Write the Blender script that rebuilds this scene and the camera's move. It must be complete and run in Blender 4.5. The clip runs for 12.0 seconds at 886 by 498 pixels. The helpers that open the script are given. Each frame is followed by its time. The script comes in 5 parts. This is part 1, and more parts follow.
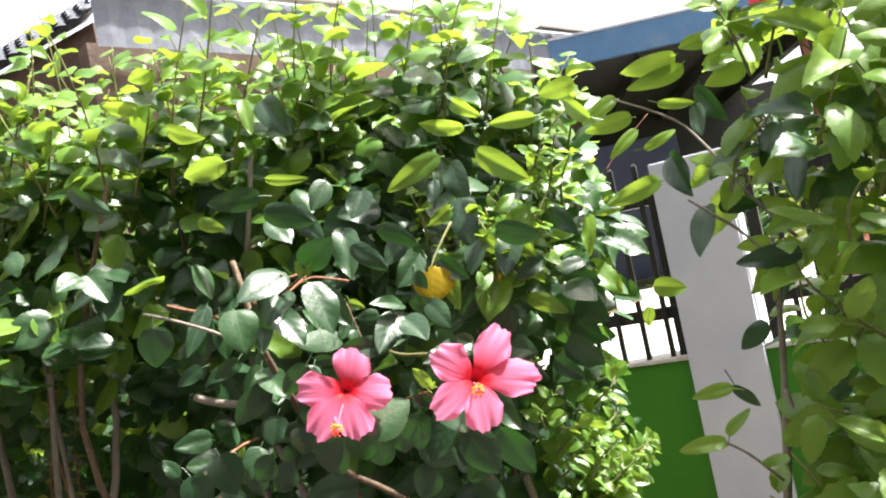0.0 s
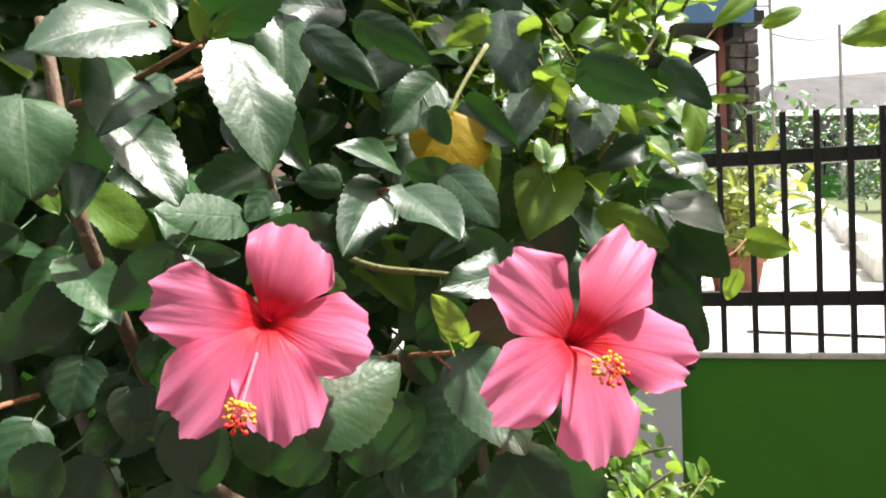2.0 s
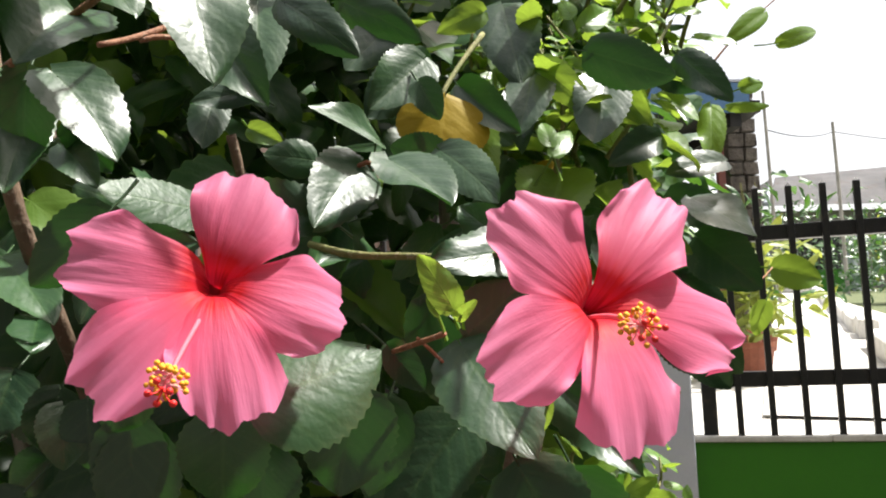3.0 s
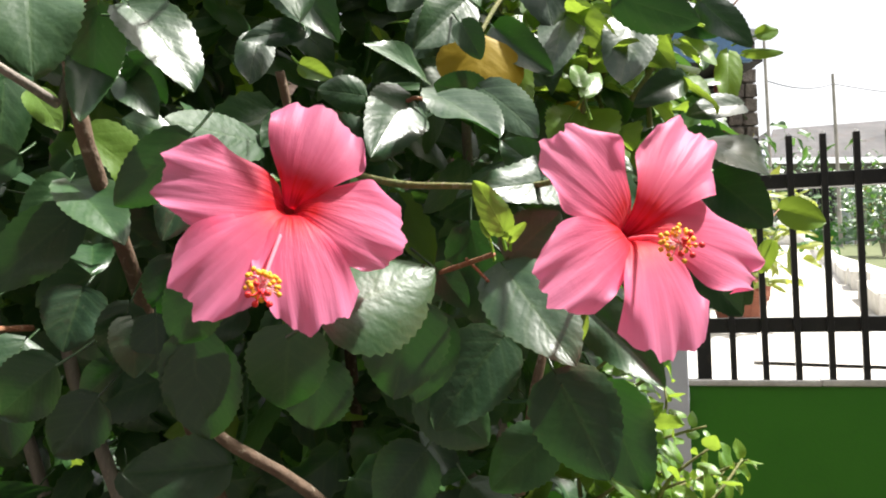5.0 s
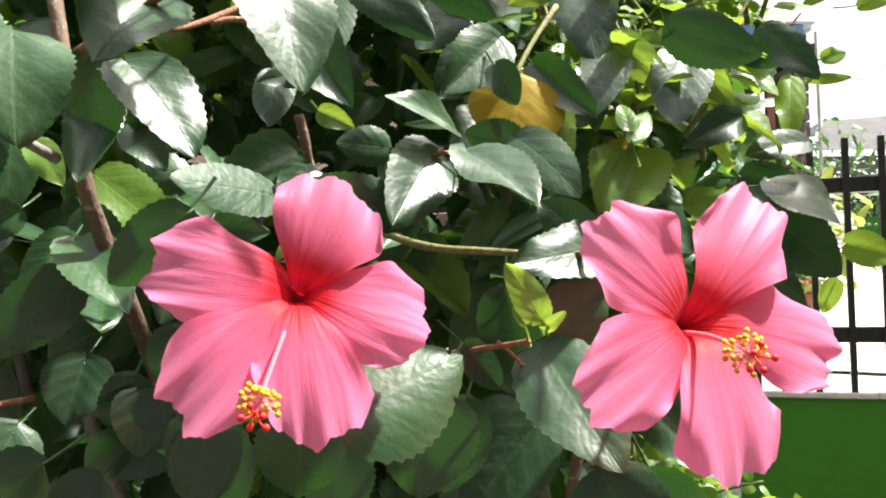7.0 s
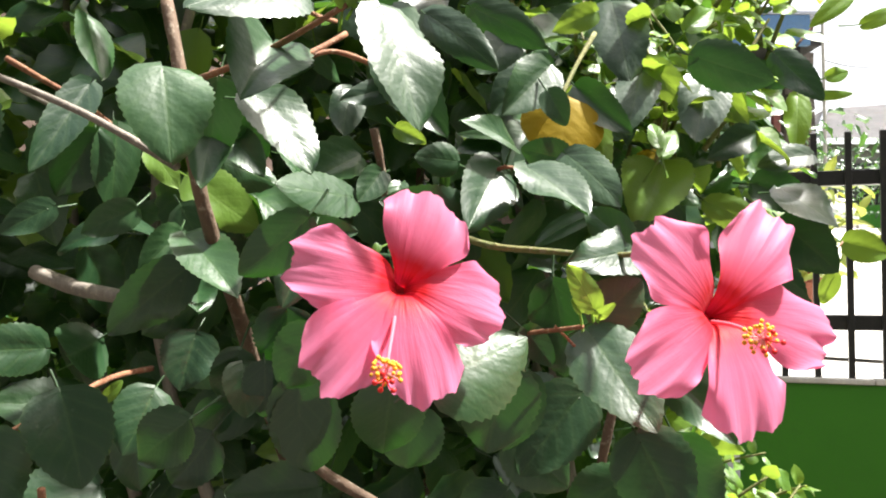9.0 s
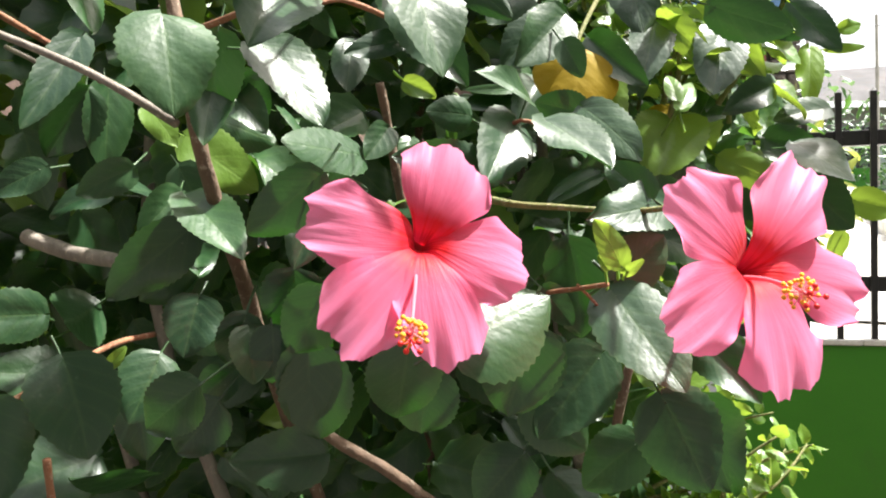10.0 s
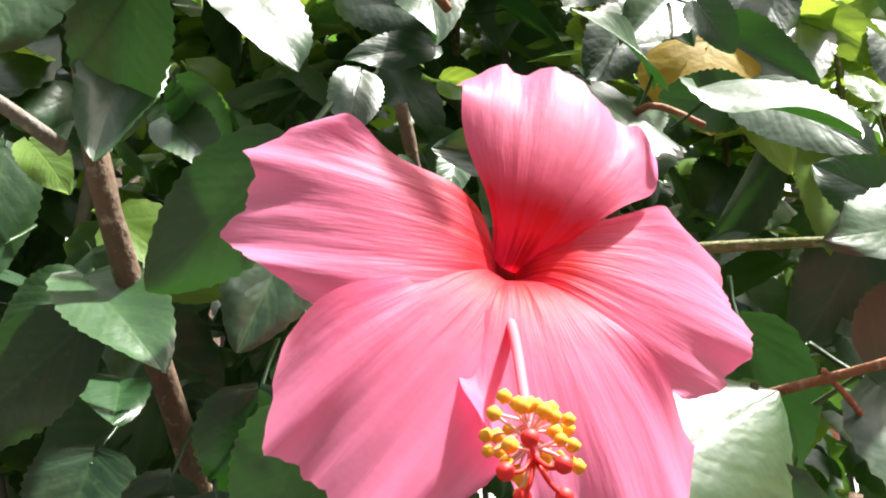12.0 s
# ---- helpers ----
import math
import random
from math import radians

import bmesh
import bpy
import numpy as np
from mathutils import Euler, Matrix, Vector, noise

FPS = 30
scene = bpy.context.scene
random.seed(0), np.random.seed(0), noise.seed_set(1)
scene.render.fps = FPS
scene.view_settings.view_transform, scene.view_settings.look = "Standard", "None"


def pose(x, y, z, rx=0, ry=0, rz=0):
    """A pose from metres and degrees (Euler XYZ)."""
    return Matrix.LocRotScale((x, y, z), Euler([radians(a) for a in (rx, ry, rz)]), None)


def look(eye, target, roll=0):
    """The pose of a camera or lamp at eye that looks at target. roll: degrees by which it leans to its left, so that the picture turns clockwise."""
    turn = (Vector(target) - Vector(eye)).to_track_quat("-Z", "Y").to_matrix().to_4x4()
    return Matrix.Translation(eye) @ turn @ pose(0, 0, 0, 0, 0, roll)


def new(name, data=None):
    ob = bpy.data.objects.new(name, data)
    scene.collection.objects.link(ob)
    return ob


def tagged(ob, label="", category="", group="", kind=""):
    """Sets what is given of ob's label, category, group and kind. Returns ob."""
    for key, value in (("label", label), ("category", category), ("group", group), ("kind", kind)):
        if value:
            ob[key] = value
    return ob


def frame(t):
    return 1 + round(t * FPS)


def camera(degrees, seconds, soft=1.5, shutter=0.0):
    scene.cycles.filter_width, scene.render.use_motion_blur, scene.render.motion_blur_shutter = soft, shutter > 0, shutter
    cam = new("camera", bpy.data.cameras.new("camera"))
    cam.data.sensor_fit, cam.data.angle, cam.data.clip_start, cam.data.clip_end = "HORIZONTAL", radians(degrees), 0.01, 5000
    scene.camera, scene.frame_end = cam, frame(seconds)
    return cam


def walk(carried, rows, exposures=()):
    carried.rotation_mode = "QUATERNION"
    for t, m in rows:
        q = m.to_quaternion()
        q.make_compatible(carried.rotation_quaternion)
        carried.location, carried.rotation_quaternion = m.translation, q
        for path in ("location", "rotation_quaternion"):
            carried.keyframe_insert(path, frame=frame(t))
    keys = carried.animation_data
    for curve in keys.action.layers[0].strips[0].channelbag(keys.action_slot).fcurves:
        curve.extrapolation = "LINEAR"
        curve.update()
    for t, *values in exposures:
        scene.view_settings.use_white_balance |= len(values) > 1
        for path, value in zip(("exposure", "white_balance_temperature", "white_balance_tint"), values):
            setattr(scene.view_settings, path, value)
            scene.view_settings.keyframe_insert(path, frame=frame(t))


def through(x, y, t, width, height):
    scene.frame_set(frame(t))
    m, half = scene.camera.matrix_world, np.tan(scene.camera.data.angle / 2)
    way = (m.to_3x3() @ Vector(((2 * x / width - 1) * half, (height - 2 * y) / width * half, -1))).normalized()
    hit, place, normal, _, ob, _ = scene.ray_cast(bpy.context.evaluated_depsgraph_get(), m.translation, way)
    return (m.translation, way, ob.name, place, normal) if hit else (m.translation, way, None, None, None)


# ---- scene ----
cam = camera(55.6, 12.0, soft=2.0)
PATH = [
    (0, (0.093, 0.003, 1.455), (-0.084, 1.993, 1.549), -11.3),
    (0.5, (0.006, 0.236, 1.478), (-0.162, 2.226, 1.585), -9.5),
    (1, (-0.034, 0.439, 1.457), (-0.106, 2.436, 1.54), -2.6),
    (1.5, (-0.072, 0.507, 1.427), (-0.092, 2.507, 1.457), -2.1),
    (2, (-0.089, 0.563, 1.396), (0.087, 2.555, 1.385), -1.6),
    (2.5, (-0.074, 0.623, 1.356), (0.098, 2.612, 1.48), -1.6),
    (3, (-0.078, 0.641, 1.333), (0.098, 2.62, 1.561), -2.2),
    (3.2, (-0.088, 0.637, 1.307), (0.125, 2.602, 1.615), -3.3),
    (4.8, (-0.106, 0.605, 1.316), (0.102, 2.59, 1.447), -1.6),
    (5, (-0.108, 0.608, 1.32), (0.078, 2.597, 1.424), -1.4),
    (5.5, (-0.117, 0.624, 1.33), (0.055, 2.614, 1.423), -0.2),
    (6, (-0.12, 0.644, 1.336), (0.042, 2.636, 1.421), 0.2),
    (6.5, (-0.111, 0.653, 1.346), (0.007, 2.648, 1.427), -0.7),
    (7, (-0.097, 0.652, 1.362), (-0.012, 2.649, 1.452), -1.2),
    (7.2, (-0.091, 0.647, 1.373), (0.004, 2.644, 1.435), -1.5),
    (8.8, (-0.124, 0.574, 1.376), (-0.051, 2.572, 1.418), -1.1),
    (9, (-0.137, 0.57, 1.369), (-0.056, 2.568, 1.416), -0.4),
    (9.5, (-0.161, 0.555, 1.372), (-0.123, 2.554, 1.352), -0.6),
    (10, (-0.154, 0.59, 1.364), (-0.036, 2.586, 1.333), -1.0),
    (10.5, (-0.163, 0.684, 1.362), (-0.163, 2.684, 1.364), 0.2),
    (11, (-0.164, 0.751, 1.354), (-0.177, 2.748, 1.469), 3.6),
    (11.5, (-0.181, 0.792, 1.358), (-0.132, 2.783, 1.54), 3.2),
    (12, (-0.164, 0.816, 1.326), (-0.064, 2.766, 1.759), -3.3),
]
EXPOSURES = [(0, 1.96), (0.9, 1.98), (1.5, 1.82), (2.4, 1.36), (3.2, 1.25), (5.2, 1.47), (6.5, 1.68), (9.0, 1.82), (10.5, 1.92), (12, 1.92)]
walk(cam, [(t, look(eye, target, roll)) for t, eye, target, roll in PATH], EXPOSURES)

# ---- world, sun ----
world = bpy.data.worlds.new("world")
scene.world = world
world.use_nodes = True
wt = world.node_tree
sky = wt.nodes.new("ShaderNodeTexSky")
sky.sky_type, sky.sun_disc = "NISHITA", False
SUN_ELEV, SUN_AZ = radians(62), radians(84)  # azimuth from +y towards +x
sky.sun_elevation, sky.sun_rotation = SUN_ELEV, SUN_AZ
sky.dust_density, sky.air_density, sky.ozone_density = 8.0, 1.0, 1.0
bgn = wt.nodes["Background"]
bgn.inputs["Strength"].default_value = 0.098
haze = wt.nodes.new("ShaderNodeMix")
haze.data_type = "RGBA"
haze.inputs[0].default_value = 0.5
haze.inputs[7].default_value = (7.8, 7.7, 7.6, 1.0)  # thin white cloud veil
wt.links.new(sky.outputs[0], haze.inputs[6])
wt.links.new(haze.outputs[2], bgn.inputs["Color"])
sun = new("sun", bpy.data.lights.new("sun", "SUN"))
sun.data.energy, sun.data.angle, sun.data.color = 4.8, radians(2.6), (1.0, 0.97, 0.92)
sun_dir = Vector((math.sin(SUN_AZ) * math.cos(SUN_ELEV), math.cos(SUN_AZ) * math.cos(SUN_ELEV), math.sin(SUN_ELEV)))
sun.matrix_basis = look((0, 0, 0), -sun_dir)
sun.location = sun_dir * 20


# ---- materials ----
class Mat:
    """A small builder for node materials."""

    def __init__(self, name, rough=0.6, metal=0.0, spec=0.5):
        self.m = bpy.data.materials.new(name)
        self.m.use_nodes = True
        self.t = self.m.node_tree
        self.b = self.t.nodes["Principled BSDF"]
        self.out = self.t.nodes["Material Output"]
        self.b.inputs["Roughness"].default_value = rough
        self.b.inputs["Metallic"].default_value = metal
        self.b.inputs["Specular IOR Level"].default_value = spec

    def n(self, kind, **settings):
        node = self.t.nodes.new("ShaderNode" + kind)
        for key, value in settings.items():
            node.inputs[key.replace("_", " ")].default_value = value
        return node

    def link(self, a, b):
        self.t.links.new(a, b)

    def coords(self, kind="Object"):
        return self.n("TexCoord").outputs[kind]

    def noise(self, scale, detail=4.0, rough=0.6, vec=None):
        node = self.n("TexNoise", Scale=scale, Detail=detail, Roughness=rough)
        self.link(vec if vec is not None else self.coords(), node.inputs["Vector"])
        return node.outputs["Fac"]

    def ramp(self, fac, *stops):
        node = self.n("ValToRGB")
        els = node.color_ramp.elements
        while len(els) < len(stops):
            els.new(0.5)
        for el, (pos, col) in zip(els, stops):
            el.position, el.color = pos, (*col, 1.0)
        self.link(fac, node.inputs["Fac"])
        return node.outputs["Color"]

    def math(self, op, a, b=0.0, c=0.0):
        node = self.n("Math")
        node.operation = op
        for i, v in enumerate((a, b, c)):
            if isinstance(v, (int, float)):
                node.inputs[i].default_value = v
            else:
                self.link(v, node.inputs[i])
        return node.outputs[0]

    def mix(self, fac, a, b, mode="MIX"):
        node = self.n("Mix")
        node.data_type, node.blend_type = "RGBA", mode
        for sock, v in ((node.inputs[0], fac), (node.inputs[6], a), (node.inputs[7], b)):
            if isinstance(v, (int, float)):
                sock.default_value = v
            elif isinstance(v, tuple):
                sock.default_value = (*v, 1.0)
            else:
                self.link(v, sock)
        return node.outputs[2]

    def bump(self, height, strength=0.3, distance=0.01):
        node = self.n("Bump", Strength=strength, Distance=distance)
        self.link(height, node.inputs["Height"])
        self.link(node.outputs["Normal"], self.b.inputs["Normal"])
        return node.outputs["Normal"]

    def color(self, c):
        if isinstance(c, tuple):
            self.b.inputs["Base Color"].default_value = (*c, 1.0)
        else:
            self.link(c, self.b.inputs["Base Color"])
        return self

    def translucent(self, color, share, normal=None):
        """Lets part of the light through the thin surface."""
        tr, mx = self.n("BsdfTranslucent"), self.n("MixShader")
        if isinstance(color, tuple):
            tr.inputs["Color"].default_value = (*color, 1.0)
        else:
            self.link(color, tr.inputs["Color"])
        if normal is not None:
            self.link(normal, tr.inputs["Normal"])
        mx.inputs[0].default_value = share
        self.link(self.b.outputs[0], mx.inputs[1])
        self.link(tr.outputs[0], mx.inputs[2])
        self.link(mx.outputs[0], self.out.inputs["Surface"])
        return self


def surface(name, c1, c2, scale=6.0, rough=0.7, bump=0.2, fine=60.0, metal=0.0, dist=0.004, c3=None, grain=0.25):
    """A painted, plastered or earthen surface: two-scale stains and fine grain."""
    m = Mat(name, rough, metal)
    big, small = m.noise(scale, 5.0, 0.65), m.noise(fine, 3.0, 0.6)
    col = m.ramp(big, (0.32, c1), (0.68, c2))
    if c3:
        col = m.mix(m.ramp(m.noise(scale * 2.7, 6.0, 0.7), (0.55, (0, 0, 0)), (0.72, (1, 1, 1))), col, c3)
    col = m.mix(grain, col, m.ramp(small, (0.3, (0.25, 0.25, 0.25)), (0.7, (1, 1, 1))), "MULTIPLY")
    m.color(col)
    m.bump(m.math("ADD", m.math("MULTIPLY", big, 0.5), small), bump, dist)
    m.link(m.math("MULTIPLY_ADD", small, 0.25, rough - 0.12), m.b.inputs["Roughness"])
    return m.m


def leaf_material(name, dark, light, through, share, rough=0.32, vein=(0.16, 0.26, 0.07), islands=False, veins=1.0, spec=0.56):
    """A glossy leaf: net of side veins across the blade, hue shifting from leaf to leaf, light passing through."""
    m = Mat(name, rough, 0.0, spec)
    sep = m.n("SeparateXYZ")
    m.link(m.coords("UV"), sep.inputs[0])
    u, v = sep.outputs[0], sep.outputs[1]
    side = m.math("ABSOLUTE", m.math("SUBTRACT", u, 0.5))
    phase = m.math("MULTIPLY", m.math("SUBTRACT", v, m.math("MULTIPLY", side, 0.7)), 30.0)
    ribs = m.math("POWER", m.math("ABSOLUTE", m.math("COSINE", m.math("MULTIPLY", phase, 0.5))), 14.0)
    mid = m.math("SUBTRACT", 1.0, m.math("MINIMUM", m.math("MULTIPLY", side, 26.0), 1.0))
    net = m.math("MINIMUM", m.math("ADD", m.math("MULTIPLY", ribs, 0.45), mid), 1.0)
    rnd = m.n("NewGeometry").outputs["Random Per Island"] if islands else m.n("ObjectInfo").outputs["Random"]
    patch = m.noise(28.0, 4.0, 0.6)
    blend = m.math("MULTIPLY_ADD", patch, 0.55, m.math("MULTIPLY_ADD", rnd, 0.75, -0.15))
    body = m.ramp(blend, (0.05, dark), (0.95, light))
    col = m.mix(m.math("MULTIPLY", net, 0.27 * veins), body, vein)
    # thin pale margin of the blade, light through the edge put into its colour
    lit_margin = m.math("POWER", m.math("MAXIMUM", m.math("MULTIPLY", side, 2.0), m.math("MULTIPLY", v, 0.99)), 26.0)
    col = m.mix(m.math("MULTIPLY", lit_margin, 0.55 * veins), col, tuple(0.6 * c for c in vein))
    # pale scuffs and dust specks
    speck = m.ramp(m.noise(260.0, 2.0, 0.5), (0.66, (0, 0, 0)), (0.78, (1, 1, 1)))
    col = m.mix(m.math("MULTIPLY", speck, 0.10), col, (0.30, 0.33, 0.22))
    m.color(col)
    quilt = m.math("MULTIPLY", m.math("ABSOLUTE", m.math("SINE", m.math("MULTIPLY_ADD", m.noise(30.0, 3.0, 0.6), 2.2, m.math("MULTIPLY", phase, 0.5)))), 0.13)
    bulge = m.math("SUBTRACT", m.math("ADD", m.math("ADD", quilt, m.noise(75.0, 3.0, 0.55)), m.math("MULTIPLY", m.noise(230.0, 2.0, 0.5), 0.2)), m.math("MULTIPLY", net, 0.16))
    nrm = m.bump(bulge, 0.34, 0.0020)
    m.link(m.math("MULTIPLY_ADD", m.noise(55.0, 4.0, 0.6), 0.22, rough - 0.09), m.b.inputs["Roughness"])
    glow = m.mix(m.math("MULTIPLY", net, 0.45), m.mix(rnd, through, tuple(c * 0.72 for c in through)), tuple(c * 0.55 for c in through))
    m.translucent(glow, share, nrm)
    return m.m


MATURE = leaf_material("leaf_mature", (0.008, 0.031, 0.014), (0.027, 0.074, 0.022), (0.08, 0.30, 0.03), 0.08, 0.37, veins=0.4)
MATURE_ST = leaf_material("leaf_mature_mass", (0.011, 0.040, 0.018), (0.042, 0.112, 0.032), (0.17, 0.40, 0.04), 0.20, 0.36, islands=True)
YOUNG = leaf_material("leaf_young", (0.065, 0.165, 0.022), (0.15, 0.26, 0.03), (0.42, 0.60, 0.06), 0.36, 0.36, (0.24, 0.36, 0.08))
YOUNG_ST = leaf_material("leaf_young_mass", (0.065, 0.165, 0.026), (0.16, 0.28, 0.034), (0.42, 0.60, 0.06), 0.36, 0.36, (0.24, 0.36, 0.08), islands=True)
YELLOWED = leaf_material("leaf_yellowed", (0.28, 0.19, 0.005), (0.38, 0.265, 0.008), (0.50, 0.34, 0.02), 0.24, 0.55, (0.50, 0.36, 0.04), spec=0.2)
SMALL_ST = leaf_material("leaf_small_shrub", (0.09, 0.15, 0.03), (0.22, 0.26, 0.05), (0.45, 0.5, 0.08), 0.4, 0.45, islands=True, veins=0.4)


def petal_material(name, throat, mid, rim, streak):
    m = Mat(name, 0.52, 0.0, 0.3)
    sep = m.n("SeparateXYZ")
    m.link(m.coords("UV"), sep.inputs[0])
    u, v = sep.outputs[0], sep.outputs[1]
    line = m.n("CombineXYZ")
    m.link(m.math("MULTIPLY", u, 11.0), line.inputs[0])
    m.link(m.math("MULTIPLY", v, 1.6), line.inputs[1])
    m.link(m.n("ObjectInfo").outputs["Random"], line.inputs[2])
    vein = m.noise(1.0, 3.0, 0.6, line.outputs[0])
    wob = m.math("MULTIPLY_ADD", vein, 0.12, -0.06)
    reach = m.math("ADD", v, wob)
    col = m.ramp(reach, (0.03, tuple(0.5 * t for t in throat)), (0.08, throat), (0.17, throat), (0.29, tuple(0.45 * t + 0.55 * q for t, q in zip(throat, mid))), (0.46, mid), (0.92, rim))
    dark = m.ramp(vein, (0.40, (1, 1, 1)), (0.52, (0, 0, 0)))
    rays = m.math("MULTIPLY", m.math("SUBTRACT", 1.0, dark), m.math("MAXIMUM", m.math("SUBTRACT", 0.95, v), 0.05))
    col = m.mix(m.math("MULTIPLY", rays, 0.36), col, streak)
    m.color(col)
    crinkle = m.math("ADD", vein, m.math("MULTIPLY", m.noise(120.0, 3.0, 0.6), 0.35))
    nrm = m.bump(crinkle, 0.32, 0.0018)
    m.b.inputs["Sheen Weight"].default_value = 0.15
    m.translucent(m.mix(m.math("MULTIPLY", v, 0.30), col, (0.98, 0.33, 0.50)), 0.60, nrm)
    return m.m


PETAL = petal_material("petal_pink", (0.80, 0.004, 0.012), (0.96, 0.185, 0.355), (0.97, 0.275, 0.49), (0.84, 0.035, 0.12))
PETAL_RED = petal_material("petal_red", (0.30, 0.004, 0.006), (0.62, 0.02, 0.02), (0.7, 0.04, 0.03), (0.4, 0.01, 0.01))


def plain(name, col, rough=0.5, through=None, share=0.25, metal=0.0):
    m = Mat(name, rough, metal)
    g = m.noise(70.0, 3.0)
    m.color(m.mix(0.35, col, m.ramp(g, (0.3, tuple(c * 0.55 for c in col)), (0.7, tuple(min(1, c * 1.2) for c in col)))))
    m.bump(g, 0.15, 0.002)
    if through:
        m.translucent(through, share)
    return m.m


COLUMN = plain("staminal_column", (0.84, 0.16, 0.22), 0.7, (0.9, 0.25, 0.3))
COLUMN_TIP = plain("filament_pale", (0.85, 0.48, 0.46), 0.5, (0.9, 0.5, 0.5))
POLLEN = plain("pollen_yellow", (0.78, 0.36, 0.015), 0.75)
THROAT = plain("throat_red", (0.42, 0.006, 0.012), 0.7)
STIGMA = plain("stigma_red", (0.80, 0.015, 0.012), 0.6)
CALYX = plain("calyx_green", (0.10, 0.22, 0.03), 0.5, (0.3, 0.5, 0.05))


def bark_material(name, c1, c2, scale=40.0):
    m = Mat(name, 0.8)
    vec = m.n("Mapping")
    vec.inputs["Scale"].default_value = (1.0, 1.0, 0.22)
    m.link(m.coords(), vec.inputs["Vector"])
    a, b = m.noise(scale, 6.0, 0.7, vec.outputs[0]), m.noise(scale * 5, 3.0, 0.6)
    col = m.ramp(a, (0.30, c1), (0.70, c2))
    m.color(m.mix(m.ramp(b, (0.58, (0, 0, 0)), (0.68, (0.5, 0.5, 0.5))), col, (0.42, 0.36, 0.27)))
    m.bump(m.math("ADD", a, m.math("MULTIPLY", b, 0.4)), 0.7, 0.004)
    return m.m


BARK = bark_material("bark_brown", (0.065, 0.042, 0.028), (0.18, 0.115, 0.070))
BARK_GREY = bark_material("bark_grey", (0.13, 0.11, 0.09), (0.33, 0.29, 0.24))
TWIG = bark_material("twig_reddish", (0.17, 0.065, 0.035), (0.32, 0.15, 0.07), 70.0)
TWIG_GREEN = bark_material("twig_green", (0.10, 0.13, 0.03), (0.22, 0.20, 0.07), 70.0)
GREEN_PAINT = surface("green_wall_paint", (0.030, 0.180, 0.003), (0.040, 0.210, 0.005), 2.4, 0.6, 0.12, 90.0, c3=(0.034, 0.17, 0.006), grain=0.12)
WHITE_PAINT = surface("white_paint", (0.50, 0.53, 0.62), (0.60, 0.62, 0.69), 3.0, 0.65, 0.10, 160.0, c3=(0.58, 0.60, 0.67), grain=0.08)
BLACK_IRON = surface("black_painted_iron", (0.010, 0.010, 0.011), (0.026, 0.024, 0.023), 9.0, 0.42, 0.2, 120.0, c3=(0.06, 0.045, 0.035))
CONCRETE = surface("sunlit_concrete", (0.48, 0.46, 0.42), (0.66, 0.64, 0.59), 1.2, 0.85, 0.3, 40.0, c3=(0.40, 0.38, 0.34))
CEMENT_CAP = surface("cement_coping", (0.52, 0.50, 0.46), (0.72, 0.70, 0.66), 8.0, 0.85, 0.35, 60.0)
BOUNCE_PAVING = surface("bounce_paving", (0.055, 0.053, 0.050), (0.10, 0.096, 0.090), 1.5, 0.9, 0.3, 40.0)
SOIL = surface("soil", (0.055, 0.040, 0.026), (0.13, 0.095, 0.06), 4.0, 0.95, 0.8, 45.0, dist=0.02, c3=(0.16, 0.12, 0.08))
# terracotta darkened to hold the shade the pots stand in
TERRACOTTA = surface("terracotta", (0.195, 0.055, 0.029), (0.273, 0.091, 0.049), 14.0, 0.8, 0.2, 90.0)
BLUE_SHEET = surface("blue_painted_metal", (0.050, 0.120, 0.240), (0.072, 0.160, 0.300), 1.6, 0.5, 0.05, 50.0, c3=(0.09, 0.16, 0.26))
WHITE_SHEET = surface("white_corrugated_metal", (0.28, 0.30, 0.36), (0.38, 0.40, 0.46), 1.1, 0.5, 0.05, 40.0, c3=(0.24, 0.25, 0.28))
BRICK_BROWN = surface("brown_brick", (0.07, 0.045, 0.034), (0.15, 0.10, 0.078), 7.0, 0.9, 0.5, 60.0, dist=0.01)
MORTAR = surface("grey_mortar", (0.08, 0.072, 0.065), (0.14, 0.125, 0.11), 9.0, 0.95, 0.5, 80.0)
# near black: the shade under the carport roof is put into this colour
SHADED_TIMBER = surface("shaded_timber", (0.009, 0.008, 0.008), (0.024, 0.021, 0.019), 8.0, 0.75, 0.3, 60.0)
STONE_CLAD = surface("dark_stone_cladding", (0.06, 0.05, 0.045), (0.17, 0.145, 0.125), 9.0, 0.9, 0.9, 40.0, dist=0.02, c3=(0.10, 0.08, 0.065))
ROOF_GREY = surface("grey_roof_sheet", (0.11, 0.11, 0.115), (0.20, 0.19, 0.19), 0.9, 0.75, 0.2, 18.0, c3=(0.16, 0.12, 0.10))
TILE_PALE = surface("pale_roof_tile", (0.06, 0.066, 0.082), (0.11, 0.118, 0.14), 4.0, 0.7, 0.2, 40.0)
RUST_POST = surface("rust_red_post", (0.12, 0.035, 0.028), (0.2, 0.06, 0.045), 8.0, 0.7, 0.2, 60.0)
POLE_WOOD = surface("weathered_pole", (0.22, 0.20, 0.18), (0.36, 0.33, 0.30), 3.0, 0.85, 0.3, 30.0)
PLASTER = surface("grey_plaster", (0.15, 0.145, 0.14), (0.24, 0.23, 0.22), 1.5, 0.85, 0.2, 40.0)
LAWN = surface("lawn_earth", (0.05, 0.075, 0.022), (0.11, 0.12, 0.045), 2.0, 0.95, 0.5, 25.0, dist=0.02)
GLASS_DARK = plain("dark_window_pane", (0.012, 0.014, 0.018), 0.08)
BLUE_DARK = surface("dark_blue_sheet", (0.008, 0.012, 0.03), (0.015, 0.022, 0.05), 3.0, 0.5, 0.1, 40.0)


